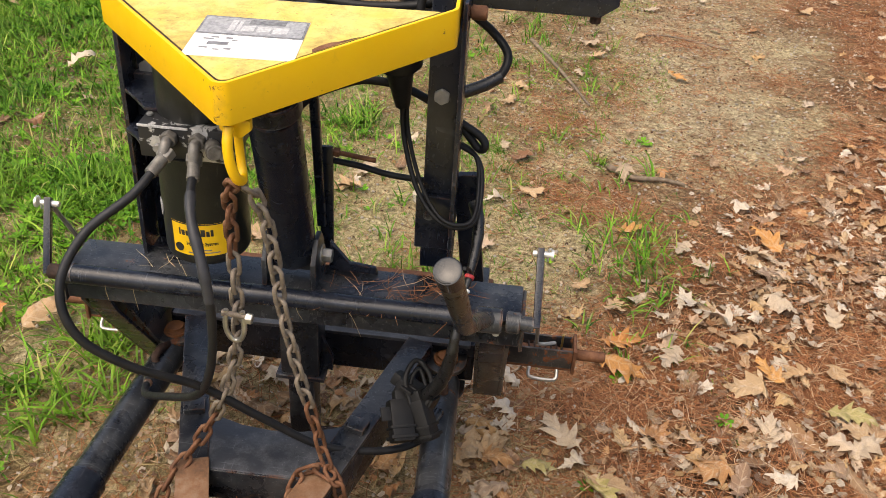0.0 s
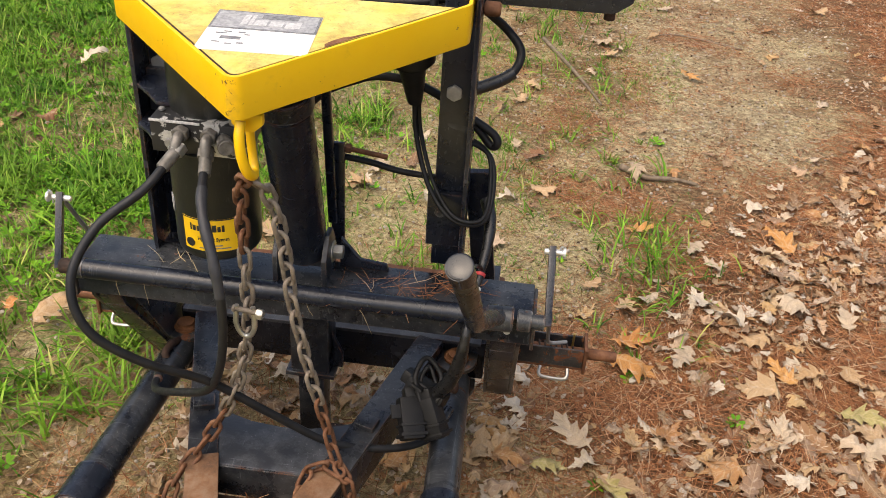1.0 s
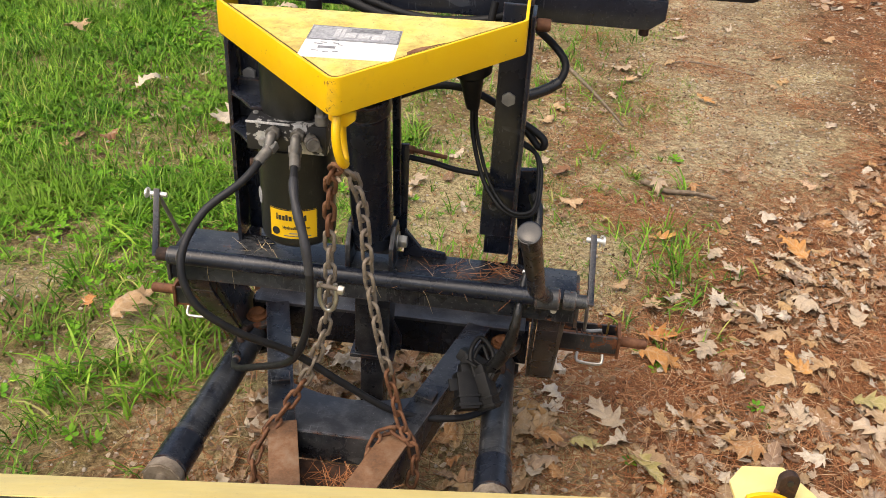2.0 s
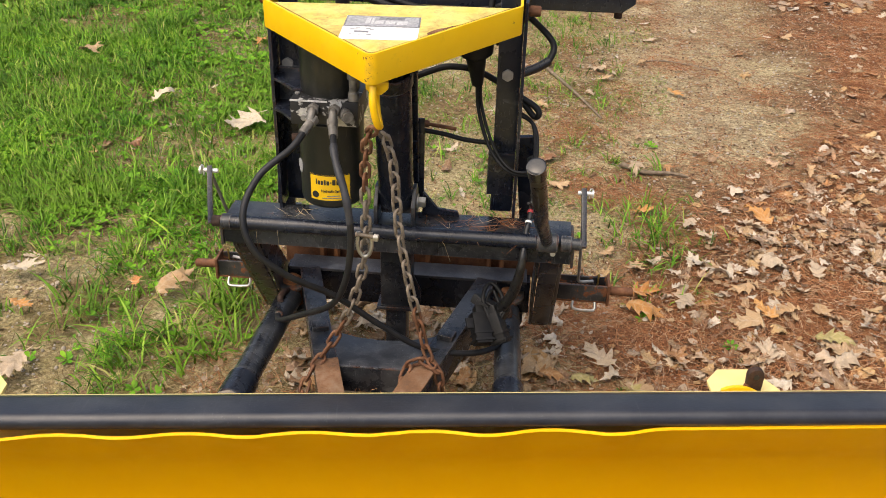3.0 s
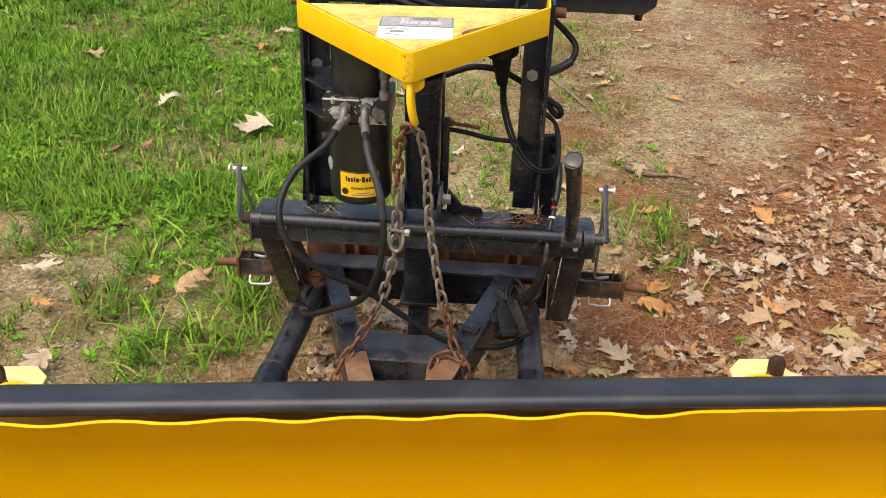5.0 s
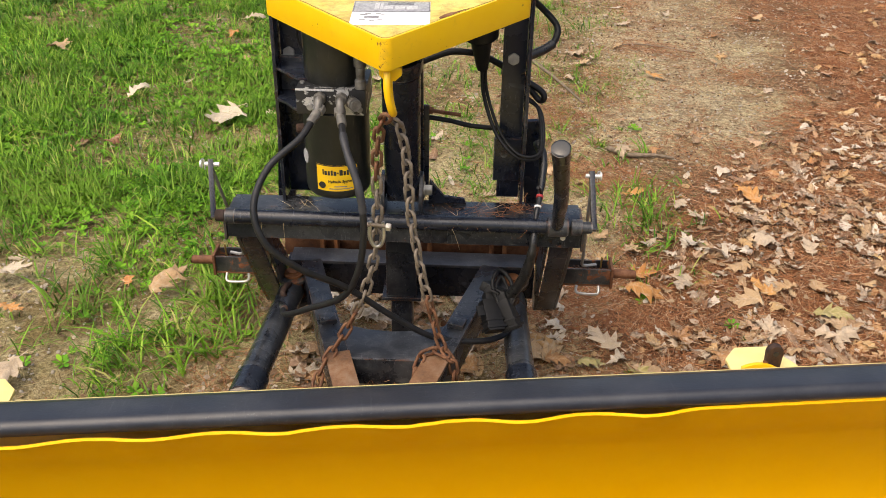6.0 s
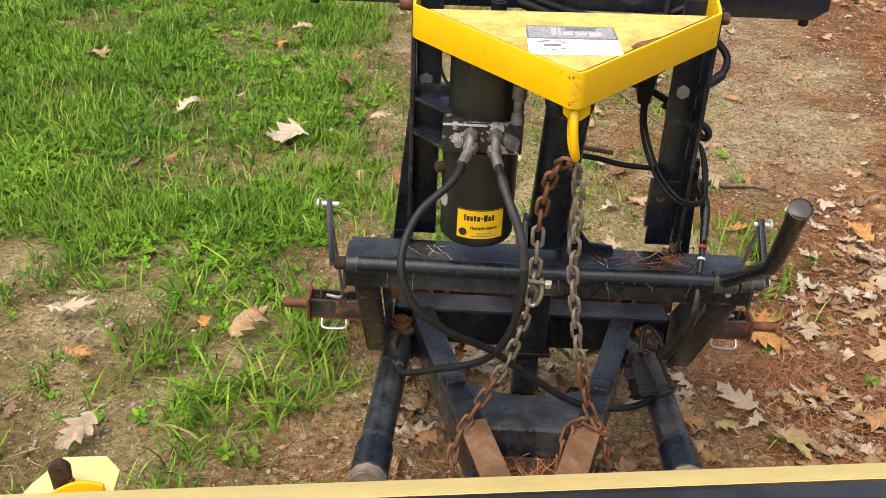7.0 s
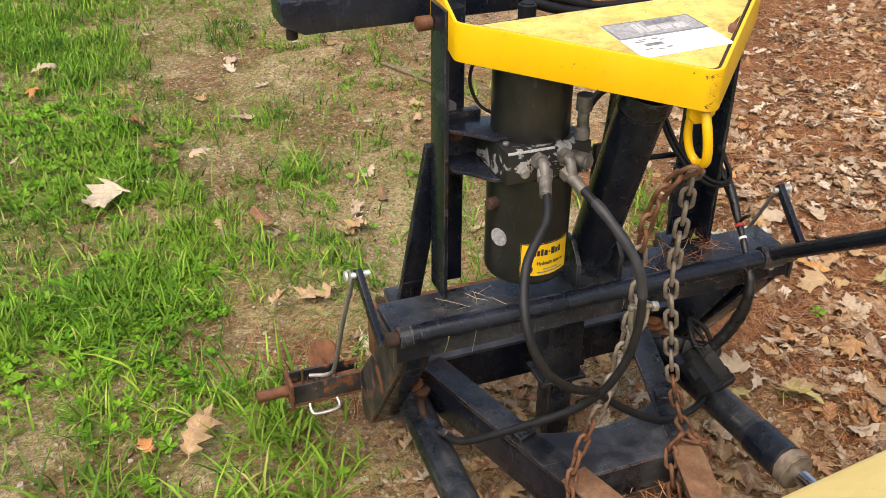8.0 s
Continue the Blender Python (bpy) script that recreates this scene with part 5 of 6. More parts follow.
# ---- litter and plants on the ground ----
VEINS = {  # origin on the midrib, length and forward angle of each lobe; sinus depth; bluntness of the lobe
    "pointed": ([(0.08, 0.24, 66), (0.24, 0.40, 57), (0.44, 0.41, 48), (0.65, 0.28, 36)], 0.42, 0.66),
    "round": ([(0.12, 0.20, 62), (0.28, 0.30, 60), (0.46, 0.38, 54), (0.66, 0.31, 42)], 0.52, 0.88),
    "broad": ([(0.05, 0.36, 84), (0.15, 0.56, 60), (0.42, 0.44, 42), (0.68, 0.20, 30)], 0.46, 0.70),
    "plain": ([(0.12, 0.19, 58), (0.30, 0.31, 54), (0.50, 0.31, 46), (0.70, 0.20, 34)], 0.86, 0.94),
}


def leaf_mesh(name, mat, kind, seed, curl=1.0, bend=0.5, crumple=0.05):
    """A dry leaf one metre long, scaled when placed: vein-wise strips out to lobes and sinuses, then rolled, bent and crumpled."""
    rng = random.Random(seed)
    lobes, sinus, blunt = VEINS[kind]
    stations = [(0.0, 0.014, 0.014, 80.0), (0.04, 0.03, 0.03, 70.0)]
    for k, (s, ln, ang) in enumerate(lobes):
        left, right = ln * rng.uniform(0.72, 1.12), ln * rng.uniform(0.72, 1.12)
        nxt = lobes[k + 1][0] if k < 3 else 0.90
        gap = (nxt - s) / 2
        deep = sinus * rng.uniform(0.8, 1.25)
        stations += [(s - gap * 0.30, left * blunt * 0.86, right * blunt * 0.90, ang + 9), (s, left, right, ang), (s + gap * 0.28, left * blunt, right * blunt * 0.94, ang - 9), (s + gap, left * deep, right * deep * 1.1, ang)]
    stations += [(0.93, 0.045, 0.04, 30.0), (1.0, 0.002, 0.002, 20.0)]
    vs, uvs, fs = [], [], []
    off = Vector((seed * 3.7, seed * 1.3, 0))
    for s, a, b, ang in stations:
        for f in (-1.0, -0.5, 0.0, 0.5, 1.0):
            r = (a if f < 0 else b) * abs(f)
            x, y = s + r * math.cos(radians(ang)), math.copysign(r * math.sin(radians(ang)), f)
            z = crumple * (noise.noise(Vector((x * 3.2, y * 3.2, 0)) + off) + 0.7 * noise.noise(Vector((x * 8, y * 8, 4)) + off)) + 0.015 * (abs(f) == 0.5)
            # roll across the midrib, then bend along it
            if curl:
                t = y * curl
                y, z = math.sin(t) / curl - z * math.sin(t), (1 - math.cos(t)) / curl + z * math.cos(t)
            t = (x - 0.45) * bend
            if bend:
                x, z = math.sin(t) / bend - z * math.sin(t), (1 - math.cos(t)) / bend + z * math.cos(t)
            vs.append((x, y, z))
            uvs.append((s, r if f > 0 else -r))
    for i in range(len(stations) - 1):
        for j in range(4):
            k = i * 5 + j
            fs.append((k, k + 1, k + 6, k + 5))
    k, (sx, sy, sz) = len(vs), vs[2]
    for i in range(3):
        vs += [(sx - 0.09 * i, sy - 0.010 + 0.02 * i, sz + 0.015 * i), (sx - 0.09 * i, sy + 0.010 + 0.02 * i, sz + 0.015 * i)]
        uvs += [(0, 0.0), (0, 0.0)]
    fs += [(k, k + 1, k + 3, k + 2), (k + 2, k + 3, k + 5, k + 4), (1, 3, k + 1, k)]
    low = sorted(v[2] for v in vs)[len(vs) // 12]
    vs = [(x, y, z - low) for x, y, z in vs]
    me = bpy.data.meshes.new(name)
    me.from_pydata(vs, [], fs)
    uv = me.uv_layers.new(name="UVMap")
    for lp in me.loops:
        uv.data[lp.index].uv = uvs[lp.vertex_index]
    return finish(me, mat, 180)


KINDS = [("pointed", 1.4, 0.5, 0.11), ("pointed", -2.2, -0.9, 0.13), ("round", 2.6, 0.7, 0.06), ("broad", 0.9, 1.0, 0.13), ("plain", 5.0, 0.5, 0.05), ("pointed", 4.2, -0.8, 0.11), ("broad", -1.6, 0.9, 0.14), ("round", -3.0, 1.1, 0.07), ("pointed", 0.5, -1.5, 0.14), ("pointed", 6.5, 1.2, 0.05), ("broad", 3.6, -0.9, 0.10)]
COLORS = {"T": (LEAF_TAN, "tan"), "O": (LEAF_ORANGE, "orange-brown"), "P": (LEAF_PALE, "pale bleached"), "G": (LEAF_OLIVE, "olive-yellow"), "Y": (LEAF_TAN, "yellowish"), "B": (LEAF_BROWN, "dark brown"), "W": (LEAF_BLEACHED, "bleached whitish")}
cache = {}


def shape(c, i):
    if (c, i) not in cache:
        k, curl, bend, crumple = KINDS[i]
        cache[c, i] = leaf_mesh("leaf", COLORS[c][0] if c in COLORS else LITTER, k, i + 3, curl, bend, crumple)
    return cache[c, i]


def lay(ob, x, y, size, turn, tilt=8.0, rise=0.0):
    ob.matrix_basis = Matrix.Translation((x, y, ground_z(x, y) + 0.001 + rise)) @ pose(0, 0, 0, random.uniform(-tilt, tilt), random.uniform(-tilt, tilt), turn) @ Matrix.Diagonal((size, size, size, 1))


SPOTS_TRACK = [(1.03, 2.47, 0.129, 318, 'O'), (0.39, 2.22, 0.120, 130, 'T'), (-0.14, 1.30, 0.133, 183, 'T'), (0.45, 1.38, 0.119, 353, 'T'), (-0.09, 1.45, 0.076, 333, 'P'), (0.77, 1.59, 0.161, 271, 'P'), (0.77, 1.21, 0.129, 14, 'O'), (0.93, 1.14, 0.123, 238, 'P'), (1.20, 1.23, 0.183, 127, 'O'), (1.16, 1.14, 0.125, 332, 'P'), (0.61, 0.88, 0.085, 26, 'T'), (0.71, 0.80, 0.111, 80, 'T'), (0.72, 0.65, 0.168, 20, 'O'), (0.71, 0.54, 0.171, 350, 'O'), (0.85, 0.61, 0.141, 240, 'P'), (1.11, 0.60, 0.135, 126, 'O'), (1.18, 0.60, 0.127, 194, 'T'), (0.34, 2.07, 0.100, 60, 'T'), (0.41, 1.62, 0.130, 210, 'B'), (0.35, 1.69, 0.090, 100, 'P'), (0.67, 2.74, 0.120, 190, 'P'), (0.70, 2.62, 0.110, 10, 'T'), (0.62, 2.42, 0.090, 120, 'P'), (1.49, 1.67, 0.120, 260, 'T'), (1.74, 3.42, 0.140, 30, 'T')]
SPOTS_NEAR = [(1.29, 0.61, 0.129, 278, 'Y'), (1.28, 0.46, 0.194, 340, 'G'), (1.19, 0.89, 0.157, 293, 'P'), (0.57, 0.28, 0.173, 127, 'P'), (0.51, 0.16, 0.136, 6, 'G'), (0.66, 0.11, 0.184, 310, 'G'), (0.36, 0.19, 0.167, 268, 'T'), (0.98, 1.06, 0.101, 143, 'P'), (1.32, 0.86, 0.138, 93, 'P'), (1.05, 0.72, 0.111, 199, 'T'), (1.07, 0.37, 0.143, 81, 'P'), (1.29, 0.36, 0.155, 36, 'P'), (0.90, 0.49, 0.077, 71, 'B'), (1.79, 1.09, 0.106, 316, 'P')]
SPOTS_GRASS = [(-0.90, 1.75, 0.235, 227, 'W'), (-1.35, 2.01, 0.176, 64, 'W'), (-1.92, 2.57, 0.165, 67, 'T'), (-1.28, 0.49, 0.187, 0, 'W'), (-0.77, 0.46, 0.205, 60, 'T'), (-0.89, 0.46, 0.092, 107, 'O'), (-0.41, 1.44, 0.162, 110, 'B'), (-0.36, 0.98, 0.162, 148, 'T'), (-1.10, 2.83, 0.151, 276, 'O'), (-1.19, 0.29, 0.099, 347, 'O'), (-1.08, -0.01, 0.175, 250, 'P'), (-0.56, 1.42, 0.096, 93, 'T'), (-0.47, 0.95, 0.110, 40, 'T'), (-0.17, 1.30, 0.120, 200, 'T'), (-0.11, 1.41, 0.080, 80, 'P'), (-1.05, 3.10, 0.150, 20, 'P'), (-0.23, 2.99, 0.120, 310, 'P'), (-0.31, 2.33, 0.130, 170, 'P'), (-0.54, 1.98, 0.120, 15, 'P'), (-0.73, 2.36, 0.120, 140, 'B'), (-1.28, 1.47, 0.130, 250, 'B')]
for i, (x, y, size, turn, c) in enumerate(SPOTS_TRACK + SPOTS_NEAR + SPOTS_GRASS):
    ob = new("fallen_leaf", shape(c, (0, 1, 5, 7, 3, 8, 6)[i % 7] if c != "O" else (0, 1, 8)[i % 3]))
    lay(ob, x, y, size * (0.82 if c != "G" else 0.66), turn, 10, 0.045 if x < -0.45 else 0.016)
    place = "grass" if x < -0.3 else ("litter" if x > 0.5 else "bare dirt")
    tagged(ob, "%s dry curled tree leaf lying on the %s" % (COLORS[c][1], place), "leaf", "fallen leaves")


def litter(x, y):
    """How thickly dry leaves lie, 0 to 1."""
    d = x - (0.56 + 0.20 * max(0, y) + 0.24 * max(0, y - 0.9) + 0.10 * max(0, y - 2))
    d += 0.18 * noise.noise((x * 2.2, y * 2.2, 4.0))
    v = min(1.0, max(0.0, d / 0.45 + 0.12))
    v *= (0.7 if y < 1.0 else 0.5) + 0.5 * min(1.0, max(0.0, (x - 0.9) / 0.9)) + 0.35 * min(1.0, max(0.0, (x - 1.5) / 0.6))
    far = min(1.0, max(0.0, (y - 1.35 - 0.9 * max(0.0, x - 1.6)) / 0.5))
    return v * (0.50 + 1.0 * noise.noise((x * 2.1, y * 2.1, 9.0)) + 0.2) * (1 - 0.88 * far)


rng = random.Random(11)
made = 0
while made < 295:
    x, y = rng.uniform(0.45, 2.1), rng.uniform(-0.45, 1.5)
    if rng.random() < litter(x, y):
        ob = new("fallen_leaf", shape("mixed", rng.randrange(11)))
        lay(ob, x, y, 0.048 + 0.070 * rng.random() ** 1.4, rng.uniform(0, 360), 16, rng.uniform(0.010, 0.022))
        tagged(ob, "dry curled brown leaf in the leaf litter", "leaf", "leaf litter")
        made += 1


def scatter(name, label, category, shapes, count, seed, spot, size, mat, tilt=20.0, rise=0.012):
    """Many small leaves as one mesh."""
    rng = random.Random(seed)
    data = []
    for s in shapes:
        co = np.empty(len(s.vertices) * 3)
        s.vertices.foreach_get("co", co)
        data.append((co.reshape(-1, 3), [tuple(p.vertices) for p in s.polygons], [tuple(u.uv) for u in s.uv_layers[0].data] if s.uv_layers else None))
    vs, fs, uvs, base = [], [], [], 0
    tries = 0
    while count and tries < 400000:
        tries += 1
        g = spot(rng)
        if g is None:
            continue
        x, y = g
        co, faces, uv = data[rng.randrange(len(data))]
        m = np.array(pose(0, 0, 0, rng.uniform(-tilt, tilt), rng.uniform(-tilt, tilt), rng.uniform(0, 360)).to_3x3()) * rng.uniform(*size)
        vs.append(co @ m.T + np.array((x, y, ground_z(x, y) + rng.uniform(0.2, 1) * rise)))
        fs += [tuple(base + k for k in f) for f in faces]
        if uv:
            uvs += uv
        base += len(co)
        count -= 1
    me = bpy.data.meshes.new(name)
    me.from_pydata(np.concatenate(vs).tolist(), [], fs)
    if uvs:
        layer = me.uv_layers.new(name="UVMap")
        layer.data.foreach_set("uv", [c for u in uvs for c in u])
    return tagged(new(name, finish(me, mat, 180)), label, category, kind="stuff")


def crumb_mesh(seed):
    """A torn, bent scrap of leaf."""
    r = random.Random(seed)
    k = 6
    vs = [(0, 0, 0.18)] + [(math.cos(i * 1.047) * r.uniform(0.3, 0.6), math.sin(i * 1.047) * r.uniform(0.2, 0.5), r.uniform(0, 0.25)) for i in range(k)]
    me = bpy.data.meshes.new("crumb")
    me.from_pydata(vs, [], [(0, 1 + i, 1 + (i + 1) % k) for i in range(k)])
    me.uv_layers.new(name="UVMap")
    return me


def spot_litter(r):
    x, y = r.uniform(0.35, 4.3), r.uniform(-1.2, 5.2)
    return (x, y) if r.random() < litter(x, y) * min(1.0, max(0.0, 1.15 - (max(x - 3.0, -0.5 - y, y - 3.9, 0.0) + 0.4 * noise.noise((x * 1.3, y * 1.3, 70.0))) / 0.9)) else None


def spot_sparse(r):
    x, y = r.uniform(-3.2, 2.2), r.uniform(-0.8, 5.0)
    return (x, y) if r.random() < 0.5 else None


scatter("leaf_litter", "thick layer of dry brown and grey oak leaves", "leaf litter", [shape("mixed", i) for i in range(11)], 6000, 21, spot_litter, (0.026, 0.086), LITTER, 24, 0.014)
scatter("leaf_crumbs", "torn pale scraps of dry leaf among the needles", "leaf litter", [crumb_mesh(i + 9) for i in range(6)], 10000, 24, spot_litter, (0.012, 0.042), LITTER, 20, 0.010)
scatter("leaf_litter", "brown leaves lying in the shade under the frame", "leaf litter", [shape("mixed", i) for i in range(11)], 270, 25, lambda r: (r.uniform(-0.35, 0.45), r.uniform(-0.35, 0.75)), (0.05, 0.12), LITTER, 14, 0.010)
scatter("leaf_crumbs", "leaf scraps and bark crumbs under the frame", "leaf litter", [crumb_mesh(i + 31) for i in range(6)], 2600, 27, lambda r: (r.uniform(-0.6, 0.65), r.uniform(-0.5, 0.8)), (0.008, 0.024), LITTER, 25, 0.006)
scatter("leaf_litter", "dry leaves strewn thinly over the dirt and grass", "leaf litter", [shape("mixed", i) for i in range(11)], 330, 22, spot_sparse, (0.03, 0.09), LITTER, 16, 0.012)
scatter("leaf_crumbs", "crumbled bits of dry leaf and bark on the dirt", "leaf litter", [crumb_mesh(i) for i in range(5)], 16000, 23, lambda r: (r.uniform(-2.8, 3.8), r.uniform(-0.8, 4.8)), (0.006, 0.020), LITTER, 25, 0.005)
scatter("bark_crumbs", "dark bits of bark and cone on the pale sand", "leaf litter", [crumb_mesh(i + 50) for i in range(5)], 9000, 28, lambda r: (r.gauss(0.95, 0.65), r.uniform(0.7, 4.6)), (0.004, 0.014), CRUMB, 30, 0.005)


def spot_far(r):
    x, y = r.gauss(3.2, 1.9), r.gauss(2.0, 3.2)
    inside = x < 3.3 and -0.6 < y < 4.0
    return None if inside or x < 0.62 + 0.3 * max(0, y) + 0.4 * noise.noise((x, y, 3.0)) else (x, y)


scatter("leaf_crumbs", "dry leaves lying further off beside the track", "leaf litter", [crumb_mesh(i + 20) for i in range(6)], 7000, 26, spot_far, (0.03, 0.085), LITTER, 20, 0.010)


def needle_spot(r):
    while True:
        x, y = r.uniform(-0.8, 4.4), r.uniform(-1.3, 5.6)
        v = (0.10 + 0.75 * max(0.0, noise.noise((x * 3.3, y * 3.3, 21.0)) + 0.02) if x > 0.1 else 0.04) + 0.9 * min(1, max(0, (x - min(1.75, 0.25 + 0.16 * min(0.8, max(0, y)) + 0.85 * max(0, y - 0.8))) / 0.45)) + (0.20 if abs(x) < 0.6 and y < 0.8 else 0)
        v *= min(1.0, max(0.0, 1.15 - (max(x - 3.0, -0.5 - y, y - 4.3, 0.0) + 0.4 * noise.noise((x * 1.3, y * 1.3, 71.0))) / 0.9))
        if r.random() < v * (0.25 + 1.1 * max(0, 0.32 + noise.noise((x * 2.7, y * 2.7, 1.0)))):
            return x, y, ground_z(x, y) + r.random() ** 2 * (0.008 + 0.012 * min(1, max(0, litter(x, y))))


strands(185000, 31, needle_spot, 0.085, 0.0009, NEEDLE, "pine_needles", "mat of reddish-brown dry pine needles on the ground", "needles", 0.6)
strands(600, 33, lambda r: (lambda x, y: (x, y, ground_z(x, y) + 0.003))(r.uniform(-2.5, 0.9), r.uniform(-0.7, 4.5)), 0.06, 0.0009, STRAW, "straw", "thin dead straw strewn over the track", "straw")


def green(x, y):
    """How thickly grass grows, 0 to 1."""
    d = -0.36 - 0.03 * max(0, y - 0.4) - 0.04 * max(0, y - 1.3) - x
    v = min(1.0, max(0.0, d / 0.3))
    n = noise.noise((x * 1.3, y * 1.3, 12.0)) + 0.7 * noise.noise((x * 3.1, y * 3.1, 5.0))
    v *= min(1.0, max(0.24 if y > 1.0 else 0.08, 0.42 + 2.3 * n + 1.4 * noise.noise((x * 7, y * 7, 3.0))))
    bare = min((x - bx) ** 2 / rx + (y - by) ** 2 / ry for bx, by, rx, ry in ((-1.10, 0.20, 0.04, 0.03), (-0.80, 0.52, 0.02, 0.010), (-1.35, 0.52, 0.03, 0.02), (-1.3, 2.9, 0.06, 0.12)))
    v *= min(1.0, max(0.08, bare))
    if y < 0.9:
        v *= 0.20 if x > -0.78 and y < 0.55 else 0.34
    mid = (0.66 if x < -0.15 else 0.20 if x < 0.25 else 0.10) * max(0, 0.34 + n) if -1.3 < x < 0.95 - 0.05 * y and y > 0.55 else 0.0
    return max(v, mid)


def grass_tufts(name, label, count, seed, spot, blades, height, wide):
    rng = random.Random(seed)
    vs, fs = [], []
    for _ in range(count):
        cx, cy = spot(rng)
        big = rng.uniform(0.55, 1.25)
        for _b in range(rng.randint(*blades)):
            a, h, w = rng.uniform(0, math.tau), height * big * rng.uniform(0.5, 1.25), wide * rng.uniform(0.6, 1.3)
            x, y = cx + rng.gauss(0, 0.016) * big, cy + rng.gauss(0, 0.016) * big
            z = ground_z(x, y) - 0.003
            dx, dy = math.cos(a), math.sin(a)
            tilt, arch, base = rng.uniform(0.05, 0.75), rng.uniform(0.35, 2.1), len(vs)
            r = up = 0.0
            for k in range(4):
                ww = w * (1.0, 0.95, 0.72, 0.0)[k]
                sag = z + max(0.002, up)
                if k < 3:
                    vs += [(x + dx * r - dy * ww, y + dy * r + dx * ww, sag), (x + dx * r + dy * ww, y + dy * r - dx * ww, sag + 0.4 * ww)]
                else:
                    vs.append((x + dx * r, y + dy * r, sag))
                lean = tilt + arch * (k + 0.5) / 3
                r, up = r + math.sin(lean) * h / 3, up + math.cos(lean) * h / 3
            fs += [(base, base + 1, base + 3, base + 2), (base + 2, base + 3, base + 5, base + 4), (base + 4, base + 5, base + 6)]
    me = bpy.data.meshes.new(name)
    me.from_pydata(vs, [], fs)
    me.uv_layers.new(name="UVMap")
    return tagged(new(name, finish(me, GRASS, 180)), label, "grass", kind="stuff")


def fade(x, y):
    """1 round the track, thinning out softly further off."""
    d = max(-2.9 - x, x - 3.2, -0.7 - y, y - 4.4, 0.0) + 0.5 * noise.noise((x * 1.1, y * 1.1, 50.0))
    return min(1.0, max(0.0, 1.15 - d / 1.1))


def grass_spot(r):
    while True:
        x, y = r.uniform(-4.2, 1.4), r.uniform(-1.3, 6.0)
        if r.random() < green(x, y) * fade(x, y):
            return x, y


def far_spot(r):
    while True:
        x, y = r.gauss(-4.6, 2.6), r.gauss(2.2, 3.6)
        if (x < -2.2 or not -0.6 < y < 4.5) and x < -0.7 - 0.14 * y and r.random() < 0.35 + 1.4 * noise.noise((x * 0.8, y * 0.8, 12.0)):
            return x, y


def thatch_spot(r):
    while True:
        x, y = r.uniform(-3.4, 0.6), r.uniform(-1.0, 5.2)
        if r.random() < 0.25 + green(x, y):
            return x, y, ground_z(x, y) + 0.001 + 0.012 * r.random()


strands(24000, 35, thatch_spot, 0.065, 0.0011, THATCH, "dead_grass", "dead tan grass blades lying under the green", "dead grass", 0.8)
grass_tufts("grass", "rough grass further off beside the track", 6500, 47, far_spot, (4, 7), 0.10, 0.006)
grass_tufts("grass", "short bright green grass in uneven patches", 20000, 41, grass_spot, (3, 8), 0.090, 0.0023)
TUFTS = [(-0.75, 0.20), (-0.62, 0.12), (-0.80, 0.08), (-0.66, 0.30), (-0.56, 0.45), (-0.98, 0.62), (-0.60, 0.66), (-0.85, 0.85), (-1.05, 0.35), (-0.20, 1.75), (-0.50, 0.25), (-0.95, 1.15), (-0.72, 1.05)]
grass_tufts("grass", "taller bright green grass tufts with long arching blades", 84, 43, lambda r: (lambda p: (p[0] + r.gauss(0, 0.045), p[1] + r.gauss(0, 0.045)))(r.choice(TUFTS)), (4, 9), 0.150, 0.0032)


grass_tufts("grass", "a few thin green blades coming up through the litter", 34, 44, lambda r: (r.gauss(0.82, 0.10), r.gauss(1.06, 0.13)), (3, 6), 0.120, 0.0026)


def track_spot(r):
    while True:
        x, y = r.uniform(-1.4, 1.0), r.uniform(0.5, 4.6)
        if r.random() < (0.46 if x < -0.1 else 0.30) + 1.2 * noise.noise((x * 1.9, y * 1.9, 44.0)) + 0.5 * noise.noise((x * 6, y * 6, 4.0)):
            return x, y


grass_tufts("grass", "thin short grass coming up over the bare track", 9500, 45, track_spot, (2, 5), 0.027, 0.0011)


def sprig_mesh(seed):
    """A low weed: a whorl of small rounded leaves."""
    rng = random.Random(seed)
    vs, fs = [], []
    for k in range(7):
        a, ln, up = k * 0.9 + rng.uniform(-0.3, 0.3), rng.uniform(0.6, 1.0), rng.uniform(0.25, 0.9)
        d, s = (math.cos(a), math.sin(a)), (-math.sin(a), math.cos(a))
        b = len(vs)
        for u, w in ((0.10, 0.03), (0.66, 0.27), (1.0, 0.11)):
            z = up * (u - 0.35 * u * u)
            for f in (-1, 1):
                vs.append((d[0] * u * ln + s[0] * w * f * ln, d[1] * u * ln + s[1] * w * f * ln, z + 0.03 * f))
        for j in range(2):
            i = b + 2 * j
            fs.append((i, i + 1, i + 3, i + 2))
    me = bpy.data.meshes.new("sprig")
    me.from_pydata(vs, [], fs)
    return me


def weed_spot(r):
    while True:
        x, y = r.uniform(-4.0, 0.2), r.uniform(-1.0, 5.8)
        if r.random() < max(0.10 if x < -0.2 - 0.2 * y else 0.0, green(x, y) * fade(x, y) * (1.0 if x < -0.55 - 0.14 * max(0, y - 0.8) else 0.15)) * (0.0 if x > -0.45 and y < 0.6 else 0.25 if y < 0.8 else 1.0) * max(0.06, 0.35 + 1.3 * noise.noise((x * 1.7, y * 1.7, 30.0))):
            return x, y


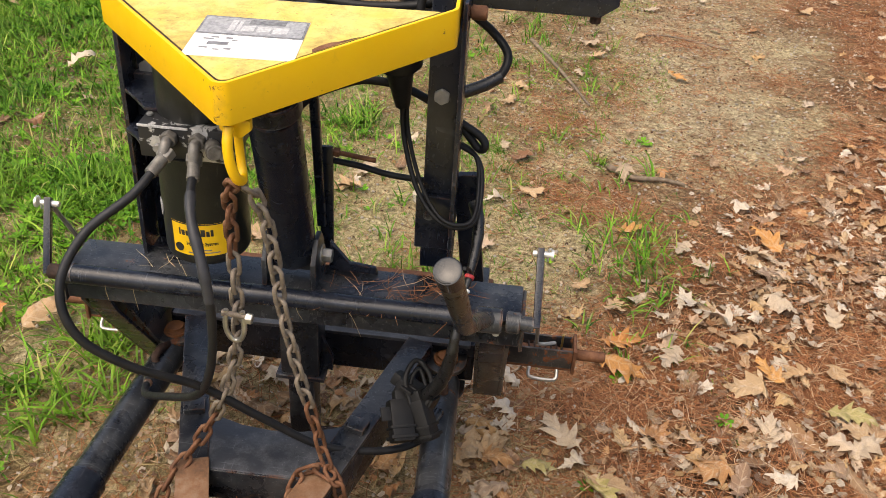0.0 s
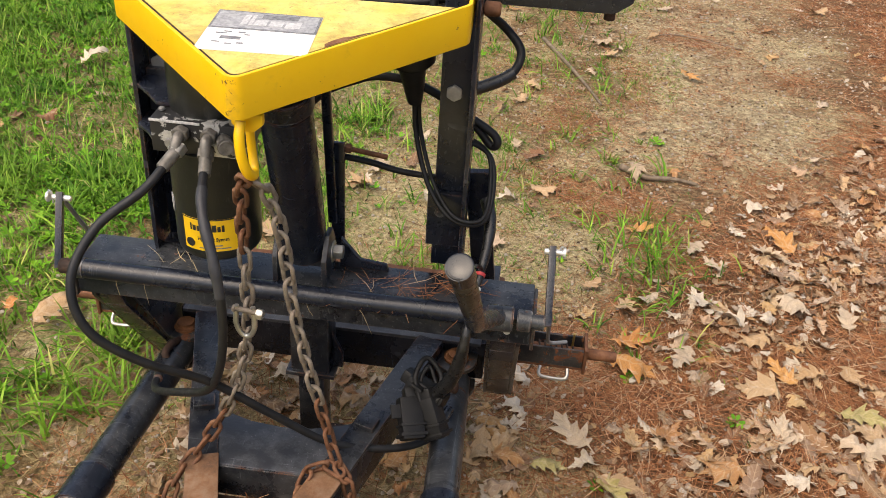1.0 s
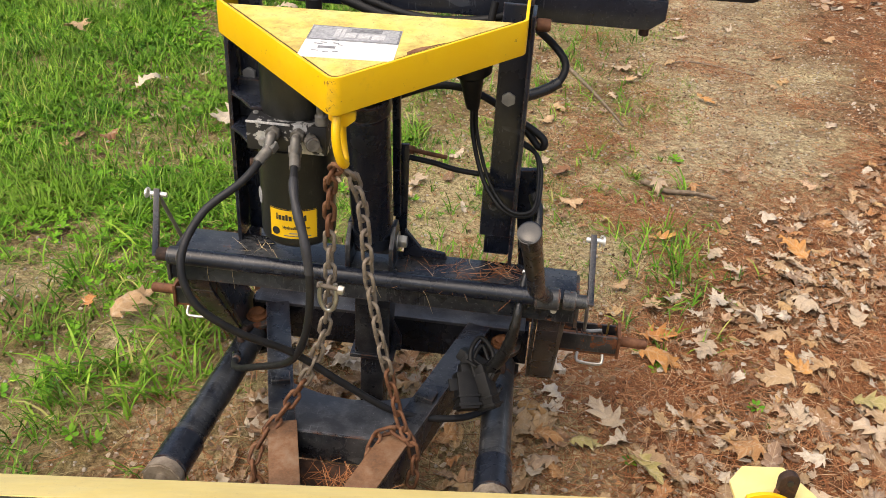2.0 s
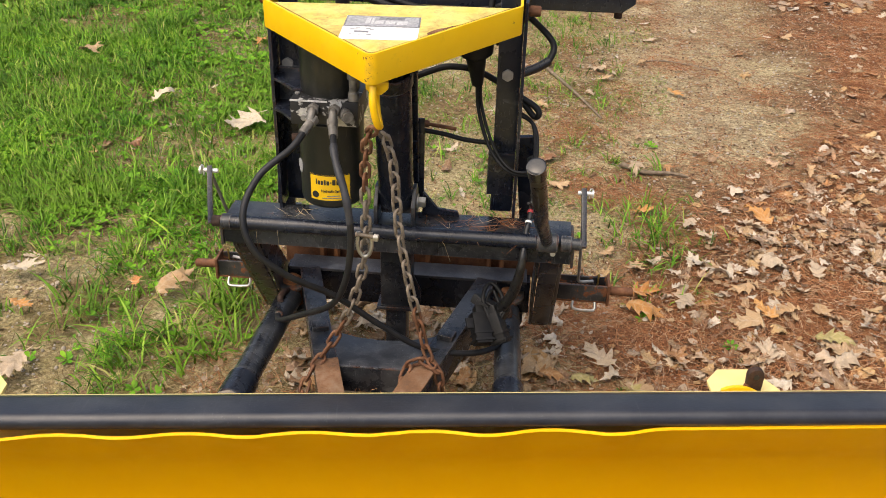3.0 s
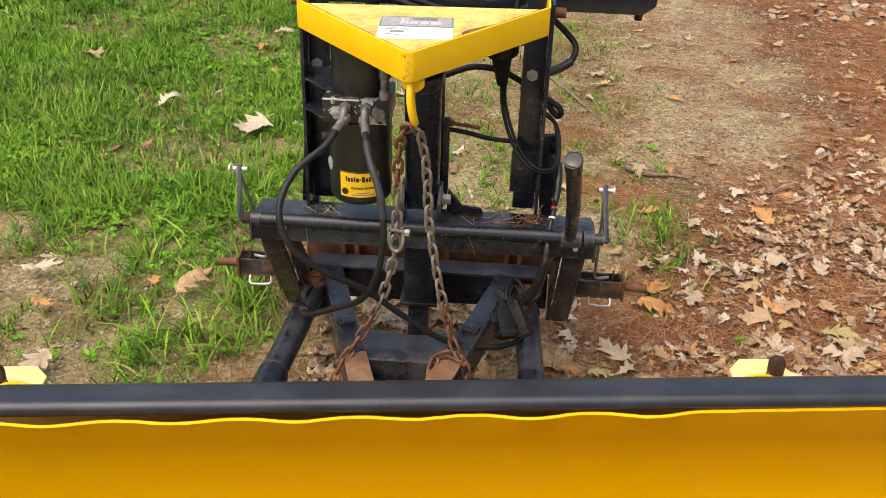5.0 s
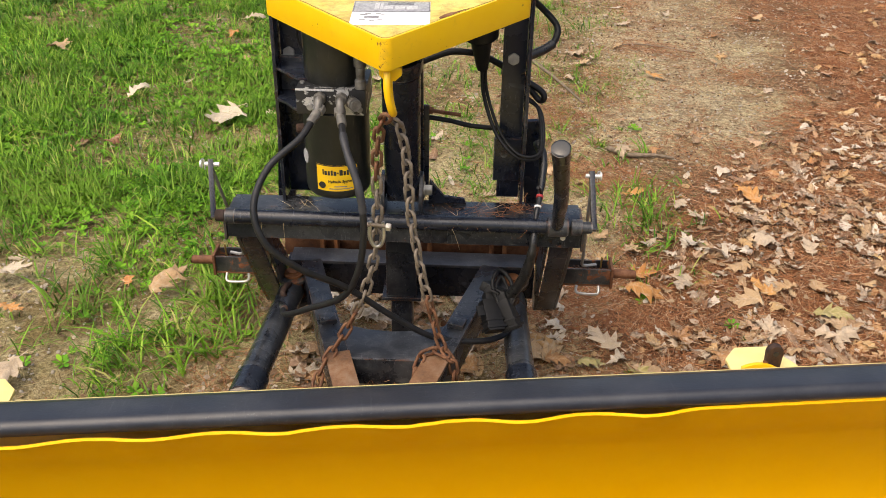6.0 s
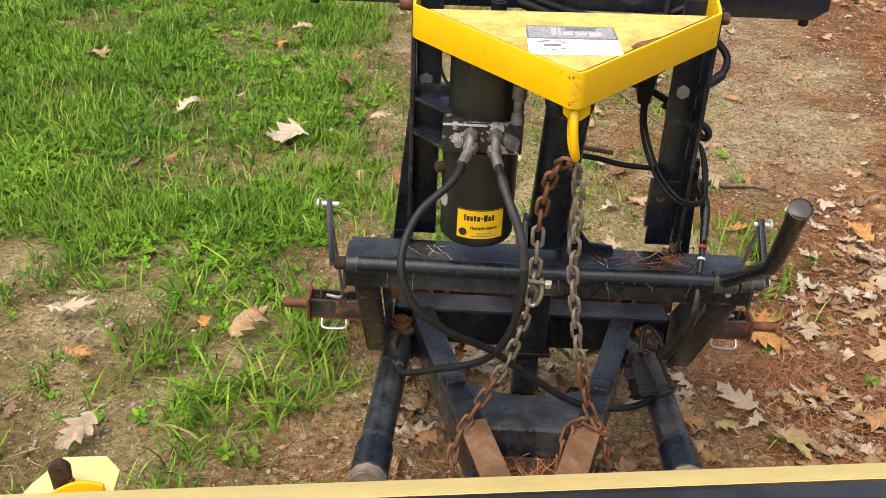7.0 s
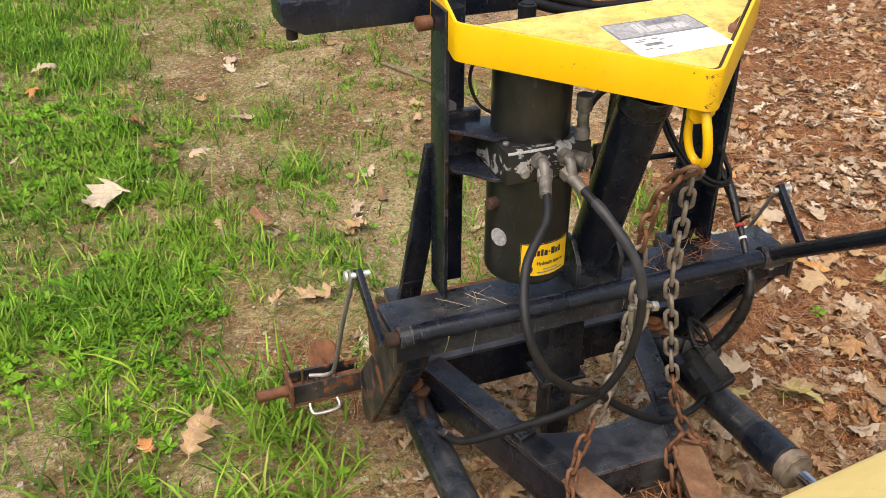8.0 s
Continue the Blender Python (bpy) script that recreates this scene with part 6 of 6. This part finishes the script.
w = scatter("weeds", "low clover-like green weeds among the grass", "weeds", [sprig_mesh(i) for i in range(4)], 17000, 51, weed_spot, (0.010, 0.027), WEED, 18, 0.022)
w.data.uv_layers.new(name="UVMap")
SPRIGS = [(0.72, 0.50), (0.45, 2.25), (0.90, 1.85), (0.66, 1.62), (0.62, 0.12), (0.55, 0.95), (0.95, 0.40), (-0.95, 0.10)]
w = scatter("weeds", "small green seedlings coming up through the litter", "weeds", [sprig_mesh(i + 7) for i in range(3)], 15, 52, lambda r: (lambda p: (p[0] + r.gauss(0, 0.03), p[1] + r.gauss(0, 0.03)))(r.choice(SPRIGS)), (0.018, 0.034), WEED, 18, 0.006)
w.data.uv_layers.new(name="UVMap")

# ---- twigs and pebbles ----
for line, r, label in (([(0.41, 2.75), (0.52, 2.50), (0.60, 2.30), (0.66, 2.12)], 0.009, "thin grey twig lying on the bare dirt"),
                       ([(0.72, 1.62), (0.80, 1.56), (0.90, 1.57), (0.98, 1.55)], 0.011, "pale broken stick lying on the dirt"),
                       ([(1.30, 2.85), (1.05, 2.95), (0.92, 2.92)], 0.005, "thin grey twig lying on the bare dirt"),
                       ([(1.55, 0.95), (1.75, 1.02), (1.95, 1.00)], 0.008, "brown stick lying in the leaf litter"),
                       ([(2.2, 1.35), (2.0, 1.50), (1.85, 1.72)], 0.007, "brown stick lying in the leaf litter")):
    b = tube([(x, y, ground_z(x, y) + r * 1.2) for x, y in line], lambda u, r=r: r * (1.1 - 0.6 * u), 8)
    me = bpy.data.meshes.new("twig")
    b.to_mesh(me)
    b.free()
    tagged(new("twig", finish(me, BARK, 180)), label, "twig", "twigs")


def pebble_mesh(seed):
    b = bmesh.new()
    bmesh.ops.create_icosphere(b, subdivisions=1, radius=1.0)
    for v in b.verts:
        v.co *= 1 + 0.3 * noise.noise(v.co * 1.7 + Vector((seed, 0, 0)))
        v.co.z *= 0.6
    me = bpy.data.meshes.new("pebble")
    b.to_mesh(me)
    b.free()
    return me


scatter("gravel", "tiny pebbles and soil crumbs on the dirt track", "gravel", [pebble_mesh(i) for i in range(4)], 9000, 61, lambda r: (r.uniform(-1.6, 2.6), r.uniform(-0.5, 4.6)), (0.0020, 0.0075), STONE, 40, 0.003)
